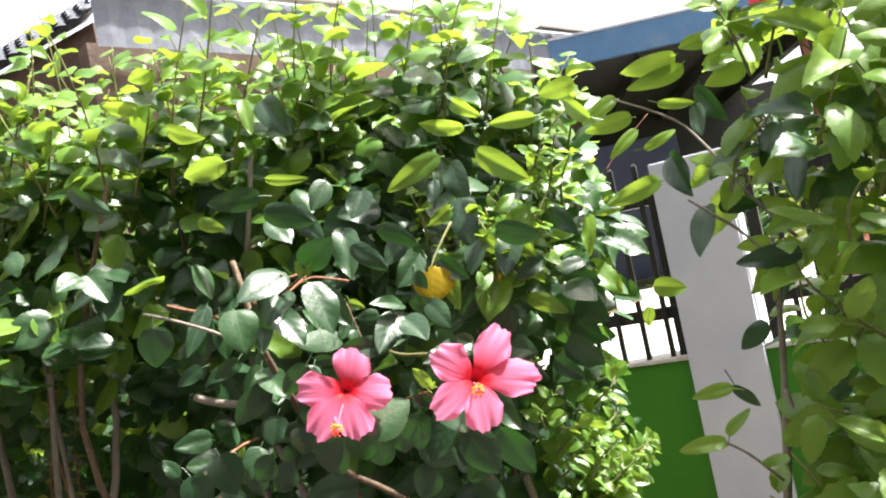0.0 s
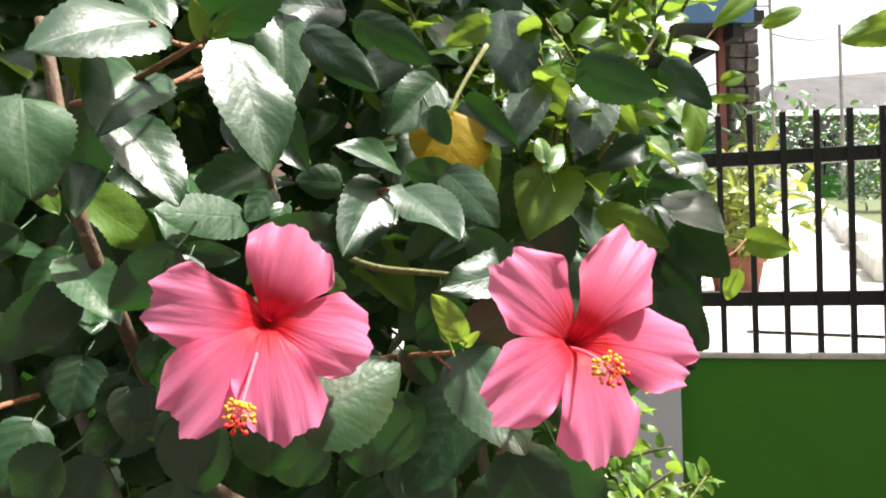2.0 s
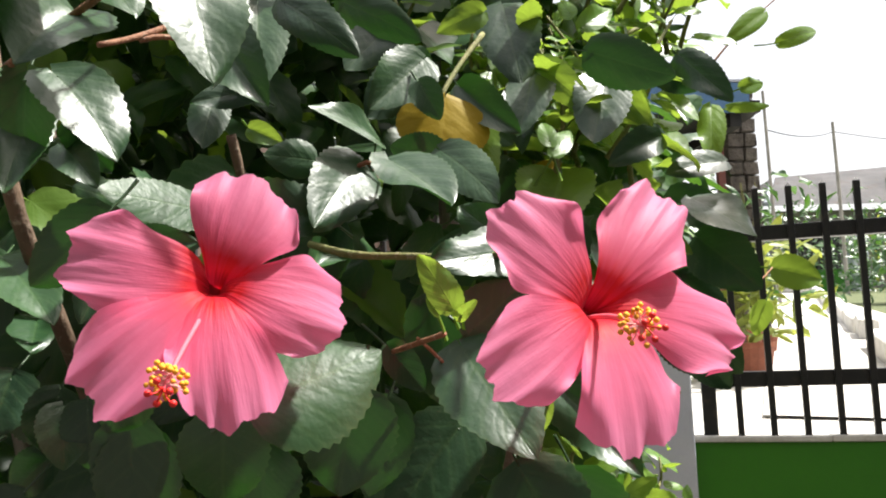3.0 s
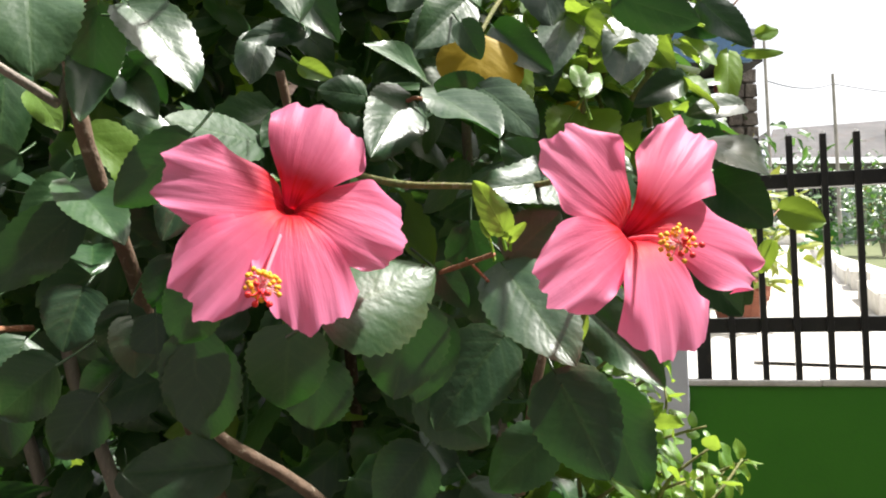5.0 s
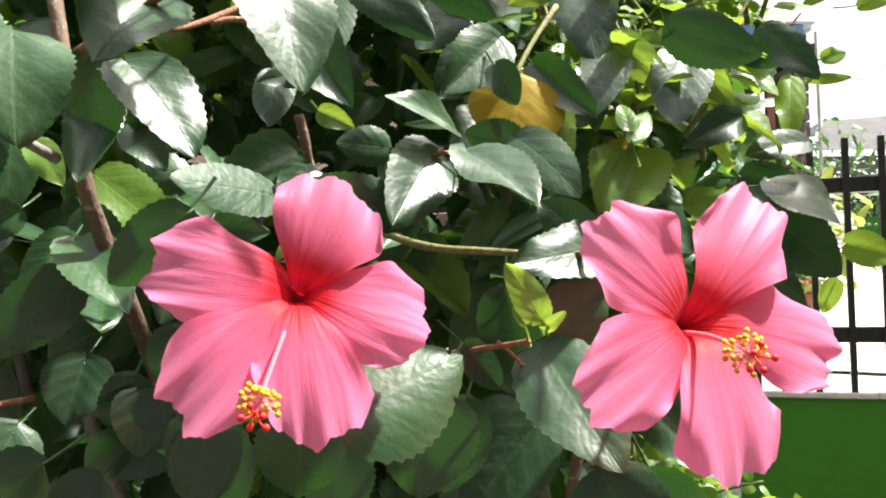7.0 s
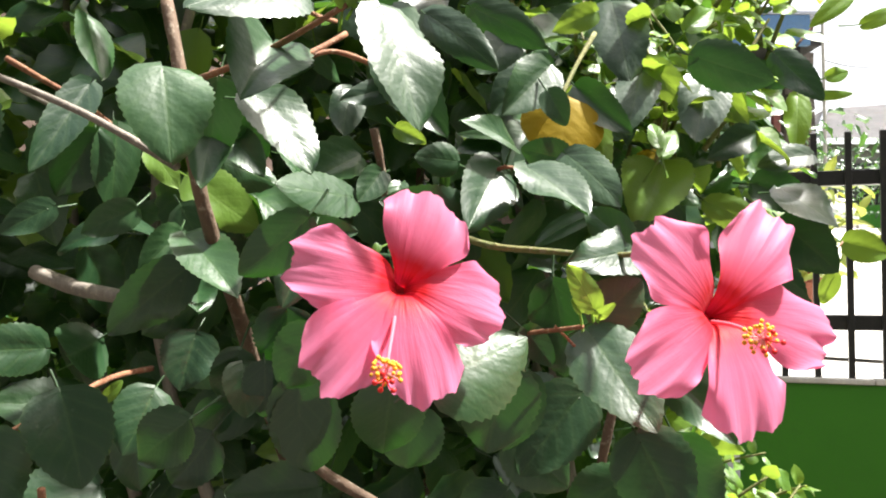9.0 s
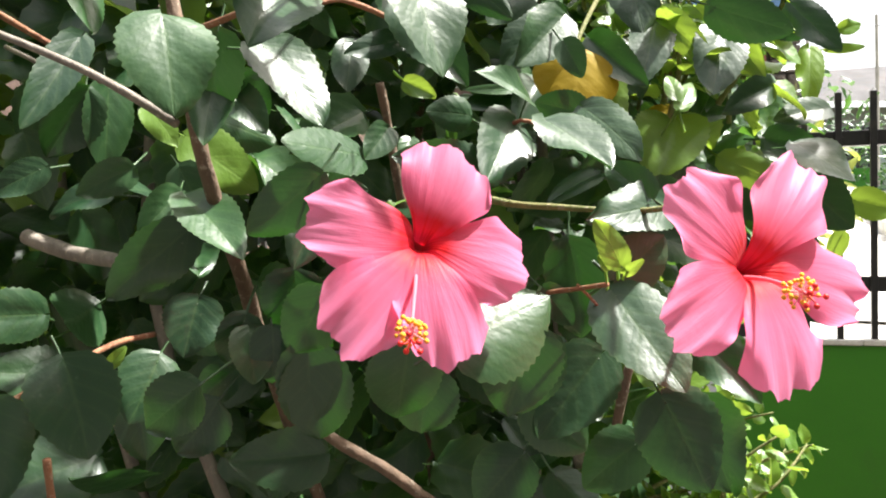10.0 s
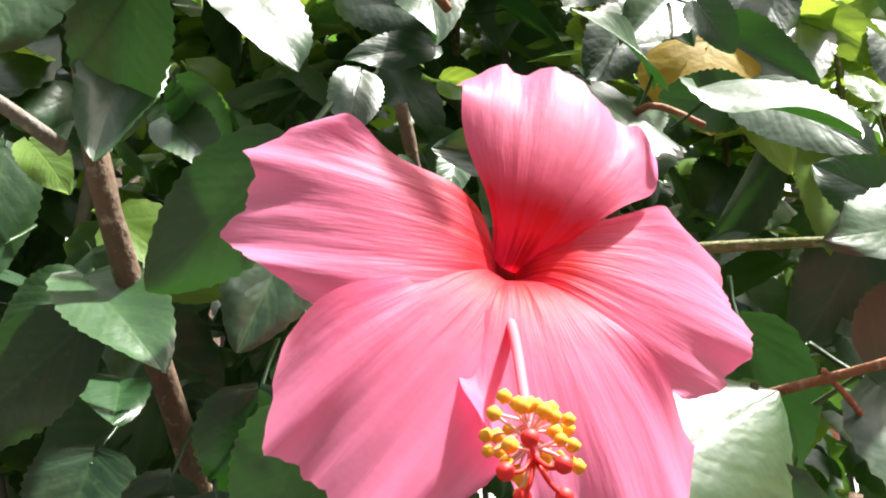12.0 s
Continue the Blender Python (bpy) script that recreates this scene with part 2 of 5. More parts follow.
# ---- building helpers ----
def mesh_object(name, bm, material, smooth=False):
    me = bpy.data.meshes.new(name)
    bm.normal_update()
    bm.to_mesh(me)
    bm.free()
    if material:
        me.materials.append(material)
    if smooth:
        me.shade_smooth()
    return new(name, me)


def under(ob, parent):
    ob.parent = parent
    ob.matrix_parent_inverse = (parent.matrix_basis if parent.parent is None else parent.parent.matrix_basis @ parent.matrix_parent_inverse @ parent.matrix_basis).inverted()
    return ob


def part(name, bm, material, parent, label="", smooth=False):
    ob = under(mesh_object(name, bm, material, smooth), parent)
    return tagged(ob, label) if label else ob


def anchor(name, x, y, z):
    ob = new(name)
    ob.empty_display_size = 0.1
    ob.matrix_basis = Matrix.Translation((x, y, z))
    return ob


def box(bm, x0, y0, z0, x1, y1, z1, bevel=0.0):
    got = bmesh.ops.create_cube(bm, size=1.0)
    bmesh.ops.scale(bm, vec=(x1 - x0, y1 - y0, z1 - z0), verts=got["verts"])
    bmesh.ops.translate(bm, vec=((x0 + x1) / 2, (y0 + y1) / 2, (z0 + z1) / 2), verts=got["verts"])
    if bevel:
        edges = list({e for v in got["verts"] for e in v.link_edges})
        bmesh.ops.bevel(bm, geom=edges, offset=bevel, segments=2, affect="EDGES", profile=0.6)
    return bm


def boxed(*a, **k):
    return box(bmesh.new(), *a, **k)


def tube(bm, pts, r0, r1, sides=8, rough=0.0):
    """A tapering branch along the points, smoothed between them."""
    pts = [Vector(p) for p in pts]
    fine = []
    for i in range(len(pts) - 1):
        p0, p1, p2, p3 = pts[max(i - 1, 0)], pts[i], pts[i + 1], pts[min(i + 2, len(pts) - 1)]
        for k in range(4):
            t = k / 4
            fine.append(0.5 * (2 * p1 + (p2 - p0) * t + (2 * p0 - 5 * p1 + 4 * p2 - p3) * t * t + (3 * p1 - p0 - 3 * p2 + p3) * t ** 3))
    fine.append(pts[-1])
    rings = []
    for i, p in enumerate(fine):
        d = (fine[min(i + 1, len(fine) - 1)] - fine[max(i - 1, 0)]).normalized()
        a = d.orthogonal().normalized() if i == 0 else (rings[-1][1] - d * rings[-1][1].dot(d)).normalized()
        b = d.cross(a)
        r = r0 + (r1 - r0) * i / (len(fine) - 1)
        ring = []
        for k in range(sides):
            w = 2 * math.pi * k / sides
            q = r * (1 + rough * noise.noise((p + (a * math.cos(w) + b * math.sin(w)) * r * 1.5) * 60))
            ring.append(bm.verts.new(p + (a * math.cos(w) + b * math.sin(w)) * q))
        rings.append((ring, a))
    for (ra, _), (rb, _) in zip(rings, rings[1:]):
        for k in range(sides):
            bm.faces.new((ra[k], ra[(k + 1) % sides], rb[(k + 1) % sides], rb[k]))
    bm.faces.new(list(reversed(rings[0][0])))
    bm.faces.new(rings[-1][0])
    return bm


def lathe(bm, profile, sides=20, at=(0, 0, 0)):
    rings = [[bm.verts.new((at[0] + r * math.cos(2 * math.pi * k / sides), at[1] + r * math.sin(2 * math.pi * k / sides), at[2] + z)) for k in range(sides)] for r, z in profile]
    for ra, rb in zip(rings, rings[1:]):
        for k in range(sides):
            bm.faces.new((ra[k], ra[(k + 1) % sides], rb[(k + 1) % sides], rb[k]))
    bm.faces.new(list(reversed(rings[0])))
    bm.faces.new(rings[-1])
    return bm

# ---- the large structure ----
WALL_TOP, YARD_SLOPE = 1.027, 0.077
# the wall and its railing run slightly askew: its far end lies deeper
WALL_TURN = Matrix.Translation((0.92, 3.22, 0)) @ Matrix.Rotation(radians(-21), 4, "Z") @ Matrix.Translation((-0.92, -3.22, 0))


def wall_line(x):
    """Where the wall's middle stands on the plan."""
    return 3.28 - 0.384 * (min(max(x, -2.1), 3.9) - 0.92)


def turned(ob):
    ob.matrix_basis = WALL_TURN @ ob.matrix_basis
    return ob


def yard_z(y):
    """Height of the rising yard behind the retaining wall."""
    return 0.985 + YARD_SLOPE * (y - 3.4)


def sheet(name, x0, x1, y0, y1, zf, material, nx=24, ny=24, wobble=0.0):
    bm = bmesh.new()
    grid = [[bm.verts.new((x0 + (x1 - x0) * i / nx, y0 + (y1 - y0) * j / ny, zf(y0 + (y1 - y0) * j / ny) + wobble * noise.noise((i * 0.7, j * 0.7, 3.1)))) for i in range(nx + 1)] for j in range(ny + 1)]
    for j in range(ny):
        for i in range(nx):
            bm.faces.new((grid[j][i], grid[j][i + 1], grid[j + 1][i + 1], grid[j + 1][i]))
    return mesh_object(name, bm, material, True)


def ground_sheet():
    bm = bmesh.new()
    ys = (-400, -40, -8, -3, -1, 0, 1, 2, "front", "back", 5, 8, 12, 20, 30, 45, 60, 400, 2000)
    xs = (-1500, -200, -40, -10, -4, -2.1, -1, 0, 1, 2, 3.9, 10, 40, 200, 1500)
    grid = []
    for y in ys:
        row = []
        for x in xs:
            if y == "front":
                p = (x, wall_line(x) - 0.06, 0.0)
            elif y == "back":
                p = (x, wall_line(x) + 0.05, yard_z(wall_line(x)) - 0.06)
            else:
                p = (x, y, 0.0 if y < 3 else yard_z(min(y, 60)) - 0.06)
            row.append(bm.verts.new(p))
        grid.append(row)
    for a, b in zip(grid, grid[1:]):
        for i in range(len(xs) - 1):
            bm.faces.new((a[i], a[i + 1], b[i + 1], b[i]))
    return mesh_object("ground", bm, LAWN)


tagged(ground_sheet(), "dry grassy earth rising behind the retaining wall", "ground", kind="structure")
tagged(sheet("soil_bed", -3.2, 1.6, 0.75, 3.1, lambda y: 0.012, SOIL, 40, 30, 0.03), "bare brown planting bed under the bushes", "soil", kind="structure")
# unseen paving; its grey is chosen for the light it throws on the bush
tagged(sheet("pavement", -7.0, 7.0, -2.54, 0.70, lambda y: 0.008, BOUNCE_PAVING, 10, 10), "unseen grey paving before the bed, its tone set for bounce light", "pavement", kind="structure")

# retaining wall with its cement coping
wall = tagged(mesh_object("wall_front", boxed(-2.2, 3.19, -0.2, 4.2, 3.38, WALL_TOP - 0.02), GREEN_PAINT), "bright green painted low retaining wall", "wall", kind="structure")
bm = bmesh.new()
for i in range(13):
    x0 = -2.2 + i * 0.5
    box(bm, x0, 3.182 + 0.003 * math.sin(i * 2.1), WALL_TOP - 0.018, min(x0 + 0.499, 4.2), 3.392, WALL_TOP + 0.002 * math.sin(i * 3.7), 0.004)
part("coping", bm, CEMENT_CAP, wall, "rough whitish cement coping")
turned(wall)

# white gate pillar
pillar = anchor("gate_pillar", 0.785, 3.28, 0)
tagged(pillar, "square white painted masonry pillar at the railing", "pillar", kind="structure")
part("shaft", boxed(0.640, 3.145, 0.0, 0.912, 3.42, 1.766, 0.006), WHITE_PAINT, pillar)
turned(pillar)

# railing on the wall: rails, posts and spiked bars
BAR_STEP, BAR_X0 = 0.0945, 1.239


def spiked_bar(height):
    bm = boxed(-0.0095, -0.0095, 0.0, 0.0095, 0.0095, height, 0.002)
    top = [bm.verts.new((sx * 0.0095, sy * 0.0095, height)) for sx, sy in ((-1, -1), (1, -1), (1, 1), (-1, 1))]
    tip = bm.verts.new((0, 0, height + 0.012))
    for a, b in zip(top, top[1:] + top[:1]):
        bm.faces.new((a, b, tip))
    return bm


def railing(x0, x1, name_label):
    rail = anchor("railing", (x0 + x1) / 2, 3.3, WALL_TOP)
    tagged(rail, name_label, "railing")
    part("top_rail", boxed(x0, 3.212, 1.618, x1, 3.250, 1.665, 0.003), BLACK_IRON, rail)
    part("bottom_rail", boxed(x0, 3.212, 1.171, x1, 3.250, 1.218, 0.003), BLACK_IRON, rail)
    for x in (x0 + 0.018, x1 - 0.018):
        part("post", boxed(x - 0.022, 3.214, WALL_TOP - 0.004, x + 0.022, 3.255, 1.68, 0.003), BLACK_IRON, rail)
    n0, n1 = math.ceil((x0 + 0.05 - BAR_X0) / BAR_STEP), math.floor((x1 - 0.05 - BAR_X0) / BAR_STEP)
    first = None
    for n in range(n0, n1 + 1):
        if first is None:
            ob = first = mesh_object("bar", spiked_bar(1.783 - WALL_TOP), BLACK_IRON)
        else:
            ob = new("bar", first.data)
        ob.matrix_basis = Matrix.Translation((BAR_X0 + n * BAR_STEP, 3.2025 + 0.0012 * math.sin(n * 5.0), WALL_TOP - 0.003)) @ pose(0, 0, 0, 0, 0.25 * math.sin(n * 7.3), 0)
        under(ob, rail)
    return turned(rail)


railing(0.945, 4.15, "black painted iron railing with upright bars on the green wall")
railing(-2.15, 0.640, "black painted iron railing behind the hibiscus bush")

# unseen wall added at the visitor's back to cut the frontal sky light
tagged(mesh_object("wall_south", boxed(-7.0, -2.75, -0.1, 7.0, -2.55, 7.2), PLASTER), "unseen grey wall added to block sky light before the bed", "wall", kind="structure")

# unseen walls added on both sides to hold back low sky light
tagged(mesh_object("wall_west", boxed(-4.95, -2.54, -0.1, -4.75, 4.9, 5.0), BRICK_BROWN), "unseen brown wall added to block low sky light", "wall", kind="structure")
tagged(mesh_object("wall_east", boxed(4.75, -2.54, -0.1, 4.95, 1.6, 3.6), PLASTER), "unseen grey wall added to block low sky light", "wall", kind="structure")

# yard behind: concrete walk, kerb, lawn
def strip(bm, a, b, wa, wb, lift, n=24):
    """A band along the yard from a to b (x, y), of half widths wa and wb."""
    a, b = Vector((*a, 0)), Vector((*b, 0))
    side = Vector(((b - a).y, -(b - a).x, 0)).normalized()
    rows = []
    for i in range(n + 1):
        c, w = a.lerp(b, i / n), wa + (wb - wa) * i / n
        rows.append([bm.verts.new((p.x, p.y, yard_z(p.y) + lift)) for p in (c - side * w, c + side * w)])
    for r, s in zip(rows, rows[1:]):
        bm.faces.new((r[0], r[1], s[1], s[0]))
    return bm


bm = bmesh.new()
strip(bm, (2.05, 3.40), (10.2, 20.5), 0.75, 0.40, 0.02)
tagged(mesh_object("walkway", bm, CONCRETE), "sun-bleached concrete walkway leading to the far gate", "walkway", kind="structure")
bm = bmesh.new()
grid = [[bm.verts.new((x, max(y, wall_line(x) + 0.10), yard_z(max(y, wall_line(x) + 0.10)) + 0.006)) for x in (-2.1, -1.0, 0.0, 1.0, 2.0, 3.0, 3.9)] for y in (0.0, 4.6, 5.9)]
for a, b in zip(grid, grid[1:]):
    for i in range(6):
        bm.faces.new((a[i], a[i + 1], b[i + 1], b[i]))
tagged(mesh_object("yard_slab", bm, CONCRETE), "bright concrete yard slab behind the railing", "slab", kind="structure")

kerb = anchor("kerb", 2.9, 4.9, yard_z(4.9))
tagged(kerb, "broken whitish concrete kerb beside the walkway", "kerb", kind="structure")
rk = random.Random(5)
ka, kb = Vector((2.72, 4.9, 0)), Vector((10.75, 20.4, 0))
kn = 26
for i in range(kn):
    p, q = ka.lerp(kb, i / kn), ka.lerp(kb, (i + 0.93) / kn)
    if rk.random() < 0.12:
        continue
    d = (q - p)
    bm = boxed(-0.07, 0.0, -0.05, 0.07, d.length, 0.15 + rk.uniform(-0.02, 0.02), 0.018)
    for v in bm.verts:
        v.co += Vector((rk.uniform(-1, 1), rk.uniform(-1, 1), rk.uniform(-1, 1))) * 0.008
    ob = mesh_object("kerb_block", bm, CEMENT_CAP)
    ob.matrix_basis = Matrix.Translation((p.x, p.y, yard_z(p.y))) @ Euler((math.atan(YARD_SLOPE * d.y / d.length), 0, math.atan2(-d.x, d.y) + rk.uniform(-0.03, 0.03))).to_matrix().to_4x4()
    under(ob, kerb)


# ---- house on the left: corrugated white eave over a brown brick wall ----
def between(p, q, t):
    return Vector(p).lerp(Vector(q), t)


HA, HB = Vector((-1.92, 4.13, 0)), Vector((0.75, 7.15, 0))
house = anchor("brick_house", -0.8, 5.8, 0.9)
tagged(house, "brown brick house with a white corrugated metal eave", "house")
hd = (HB - HA).normalized()
hn = Vector((hd.y, -hd.x, 0))


def slab_along(a, b, z0, z1, thick, out=0.0, bevel=0.0):
    """A wall-like slab from a to b on the plan, set out from the house face."""
    d = (b - a)
    bm = boxed(0, -thick, z0, d.length, 0, z1, bevel)
    bmesh.ops.transform(bm, matrix=Matrix.Translation(a + hn * out) @ Euler((0, 0, math.atan2(d.y, d.x))).to_matrix().to_4x4(), verts=bm.verts)
    return bm


part("wall", slab_along(HA, HB, 0.7, 3.05, 0.12, -0.04), BRICK_BROWN, house)
bm = bmesh.new()
n = 54
top, low = [], []
for i in range(n + 1):
    p = HA + (HB - HA) * (i / n) + hn * (0.22 + (0.009 if i % 2 else 0.0))
    zt = 3.30 + 0.004 * math.sin(i)
    top.append(bm.verts.new((p.x, p.y, zt)))
    low.append(bm.verts.new((p.x, p.y, 2.98)))
for i in range(n):
    bm.faces.new((low[i], low[i + 1], top[i + 1], top[i]))
bmesh.ops.solidify(bm, geom=bm.faces[:], thickness=0.004)
part("corrugated_eave", bm, WHITE_SHEET, house, "white corrugated metal eave band")
part("gutter", slab_along(HA, HB, 3.302, 3.332, 0.06, 0.245, 0.008), POLE_WOOD, house, "weathered brown gutter edge")
# lower wing beyond the corner, under a verge of pale scalloped tiles
WA, WB = Vector((-4.6, 5.05, 0)), Vector((-1.98, 4.45, 0))


def wing_top(f):
    return 2.87 + 0.43 * f


bm = bmesh.new()
wd = (WB - WA).normalized()
wn = Vector((wd.y, -wd.x, 0))
low = [[bm.verts.new(((p + wn * o).x, (p + wn * o).y, z)) for p, z in ((WA, 0.7), (WB, 0.7), (WB, wing_top(1)), (WA, wing_top(0)))] for o in (0.0, -0.12)]
bm.faces.new(low[0])
bm.faces.new(list(reversed(low[1])))
for i in range(4):
    bm.faces.new((low[0][i], low[1][i], low[1][(i + 1) % 4], low[0][(i + 1) % 4]))
bmesh.ops.recalc_face_normals(bm, faces=bm.faces[:])
part("wing_wall", bm, BRICK_BROWN, house)
bm = bmesh.new()
deck = [bm.verts.new(((p + wn * o).x, (p + wn * o).y, wing_top(f) + h)) for p, f, o, h in ((WA, 0, 0.055, -0.012), (WB, 1, 0.055, -0.012), (WB, 1, -0.15, 0.198), (WA, 0, -0.15, 0.198))]
bm.faces.new(deck)
bmesh.ops.solidify(bm, geom=bm.faces[:], thickness=0.02)
part("roof_deck", bm, ROOF_GREY, house, "grey boarding under the tiles")


def roof_tile():
    """A bent tile with a round lower edge, its length running up the slope."""
    bm = bmesh.new()
    rows = []
    for j in range(4):
        t = j / 3
        rows.append([bm.verts.new((0.044 * u, 0.085 * t + (0.020 * u * u if j == 0 else 0.0), 0.024 * (1 - u * u) + 0.012 * (1 - t))) for u in (-1, -0.6, -0.2, 0.2, 0.6, 1)])
    for r, q in zip(rows, rows[1:]):
        for i in range(5):
            bm.faces.new((r[i], r[i + 1], q[i + 1], q[i]))
    return bm


first = None
length = (WB - WA).length
for j in range(4):
    n = int(length / 0.088)
    for i in range(n):
        f = (i + 0.5 * (j % 2)) / n
        p = WA.lerp(WB, f) + wn * (0.06 - 0.045 * j)
        if first is None:
            ob = first = mesh_object("roof_tile", roof_tile(), TILE_PALE, True)
        else:
            ob = new("roof_tile", first.data)
        ob.matrix_basis = Matrix.Translation((p.x, p.y, wing_top(f) + 0.01 + 0.047 * j)) @ Euler((radians(46), -math.atan(0.43 / length), math.atan2(wd.y, wd.x))).to_matrix().to_4x4()
        under(ob, house)
# dark ridge of a farther roof showing over the eave
part("ridge", tube(bmesh.new(), [(-0.68, 9.0, 4.36), (-0.3, 9.0, 4.31), (0.17, 9.0, 4.13)], 0.05, 0.05, 8, 0.6), ROOF_GREY, house, "weathered grey ridge of a farther roof")
part("rear_roof", slab_along(Vector((-0.9, 9.1, 0)), Vector((0.6, 9.1, 0)), 2.6, 4.08, 0.1), ROOF_GREY, house)

# carport with blue fascia, underside coloured for its shade and a stone-clad column
carport = anchor("carport", 1.6, 6.3, yard_z(6.3))
tagged(carport, "open carport with a blue metal fascia and a ceiling darkened for shade", "carport")
part("fascia", boxed(0.58, 5.98, 2.83, 2.52, 6.03, 3.03, 0.004), BLUE_SHEET, carport, "blue painted metal fascia")
part("fascia_trim", boxed(0.58, 5.974, 3.032, 2.60, 6.05, 3.05, 0.003), WHITE_SHEET, carport)
part("ceiling_deck", boxed(0.45, 6.035, 2.84, 2.62, 9.0, 2.92), SHADED_TIMBER, carport, "timber ceiling deck with its shade put into the colour")
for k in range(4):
    part("rafter", boxed(0.6 + k * 0.6, 6.04, 2.74, 0.68 + k * 0.6, 9.0, 2.836), SHADED_TIMBER, carport)
part("back_wall", boxed(-0.6, 8.9, 0.9, 3.0, 9.05, 2.9), SHADED_TIMBER, carport)
part("inner_panel", boxed(0.75, 6.6, yard_z(6.6), 1.45, 6.66, 2.3, 0.01), BLUE_DARK, carport, "dark blue sheet panel")
part("thin_post", boxed(2.36, 6.20, yard_z(6.2) - 0.02, 2.41, 6.25, 2.84, 0.004), RUST_POST, carport, "rust-red steel post")
col = anchor("stone_column", 2.665, 6.6, yard_z(6.6))
tagged(col, "dark rough stone-clad column at the carport corner", "column")
part("core", boxed(2.565, 6.49, yard_z(6.49) - 0.05, 2.765, 6.70, 3.12), MORTAR, col)
part("cap", boxed(2.50, 6.42, 3.122, 2.80, 6.76, 3.20, 0.01), WHITE_SHEET, col, "pale sloping cap")
rs = random.Random(11)
z = yard_z(6.4)
while z < 3.08:
    hgt = rs.uniform(0.09, 0.15)
    split = rs.uniform(0.35, 0.65)
    for x0, x1 in ((2.553, 2.553 + 0.224 * split - 0.005), (2.553 + 0.224 * split + 0.005, 2.777)):
        bm = boxed(x0, 6.455, z, x1, 6.50, min(z + hgt - 0.008, 3.115), 0.010)
        for v in bm.verts:
            v.co.y += rs.uniform(-0.012, 0.006)
        part("stone", bm, STONE_CLAD, col)
    z += hgt


# ---- far side: house, poles, cables, gate ----
far = anchor("far_house", 15, 26, yard_z(26))
tagged(far, "distant low house with a grey sheet-metal roof", "house")
gz = yard_z(24)
part("wall", boxed(12.3, 25.0, gz - 0.3, 22.0, 30.0, 5.0), PLASTER, far)
bm = bmesh.new()
rp = [(11.6, 24.2, 5.05), (22.6, 24.2, 5.05), (22.6, 27.6, 7.2), (13.6, 27.6, 6.55)]
vs = [bm.verts.new(p) for p in rp]
bm.faces.new(vs)
vb = [bm.verts.new(p) for p in ((11.6, 24.2, 5.05), (13.6, 27.6, 6.55), (11.4, 31.0, 5.0))]
bm.faces.new(vb)
bmesh.ops.solidify(bm, geom=bm.faces[:], thickness=0.08)
part("roof", bm, ROOF_GREY, far, "weathered grey sheet roof")
part("ridge_flashing", tube(bmesh.new(), [(11.6, 24.15, 5.1), (13.6, 27.5, 6.62)], 0.07, 0.07, 6), WHITE_SHEET, far)
for k in range(3):
    w = part("window", boxed(13.0 + k * 2.4, 24.93, 3.2, 14.2 + k * 2.4, 24.99, 4.4), GLASS_DARK, far)
    for j in range(7):
        part("window_bar", boxed(13.08 + k * 2.4 + j * 0.17, 24.88, 3.2, 13.11 + k * 2.4 + j * 0.17, 24.92, 4.4), BLACK_IRON, w)
gate = anchor("far_gate", 12.3, 22, yard_z(22))
tagged(gate, "green sheet gate with a dark grille between pale posts", "gate")
part("gate_panel", boxed(10.9, 21.97, yard_z(22) - 0.1, 12.7, 22.03, 2.95), GREEN_PAINT, gate)
for j in range(10):
    part("grille_bar", boxed(10.95 + j * 0.18, 21.98, 2.95, 10.99 + j * 0.18, 22.02, 3.7), BLACK_IRON, gate)
part("gate_rail", boxed(10.9, 21.98, 3.55, 12.7, 22.02, 3.62), BLACK_IRON, gate)
part("gate_post", boxed(12.72, 21.8, yard_z(22) - 0.1, 13.15, 22.2, 3.85, 0.02), WHITE_PAINT, gate, "pale square gate post")


def utility_pole(x, y, top, r):
    ob = anchor("utility_pole", x, y, yard_z(y))
    tagged(ob, "thin weathered utility pole against a white sky", "utility pole", "poles in the distance")
    part("shaft", tube(bmesh.new(), [(x, y, yard_z(y) - 0.3), (x + 0.01, y, (top + yard_z(y)) / 2), (x, y, top)], r, r * 0.75, 8), POLE_WOOD, ob)
    return ob


utility_pole(6.66, 14.0, 5.42, 0.035)
utility_pole(11.41, 20.0, 6.45, 0.05)


def cable(a, b, sag):
    a, b = Vector(a), Vector(b)
    pts = [a.lerp(b, k / 6) - Vector((0, 0, sag * (1 - (k / 3 - 1) ** 2))) for k in range(7)]
    tagged(mesh_object("overhead_cable", tube(bmesh.new(), pts, 0.012, 0.012, 5), BLACK_IRON), "thin dark overhead cable between poles", "cable", "overhead cables")


cable((6.66, 14.0, 4.75), (11.41, 20.0, 6.2), 0.12)
cable((11.41, 20.0, 6.2), (19.0, 23.0, 6.7), 0.2)
cable((6.66, 14.0, 5.2), (0.5, 12.0, 5.4), 0.2)
bm = bmesh.new()
got = bmesh.ops.create_icosphere(bm, subdivisions=3, radius=0.5)
for v in bm.verts:
    v.co = Vector((v.co.x * 0.75, v.co.y * 0.9, max(v.co.z, -0.25) * 0.95)) * (1 + 0.12 * noise.noise(v.co * 3))
    v.co += Vector((9.85, 19.6, yard_z(19.6) + 0.22))
tagged(mesh_object("covered_heap", bm, CEMENT_CAP, True), "pale grey covered heap at the end of the walkway", "heap")

# ---- plants: leaf, shoot and flower makers ----
def leaf_outline(v):
    """Half width of an ovate blade, 0 to 1 along it."""
    return (max(v, 0.0) ** 0.42) * (max(1 - v, 0.0) ** 0.78) * 2.17


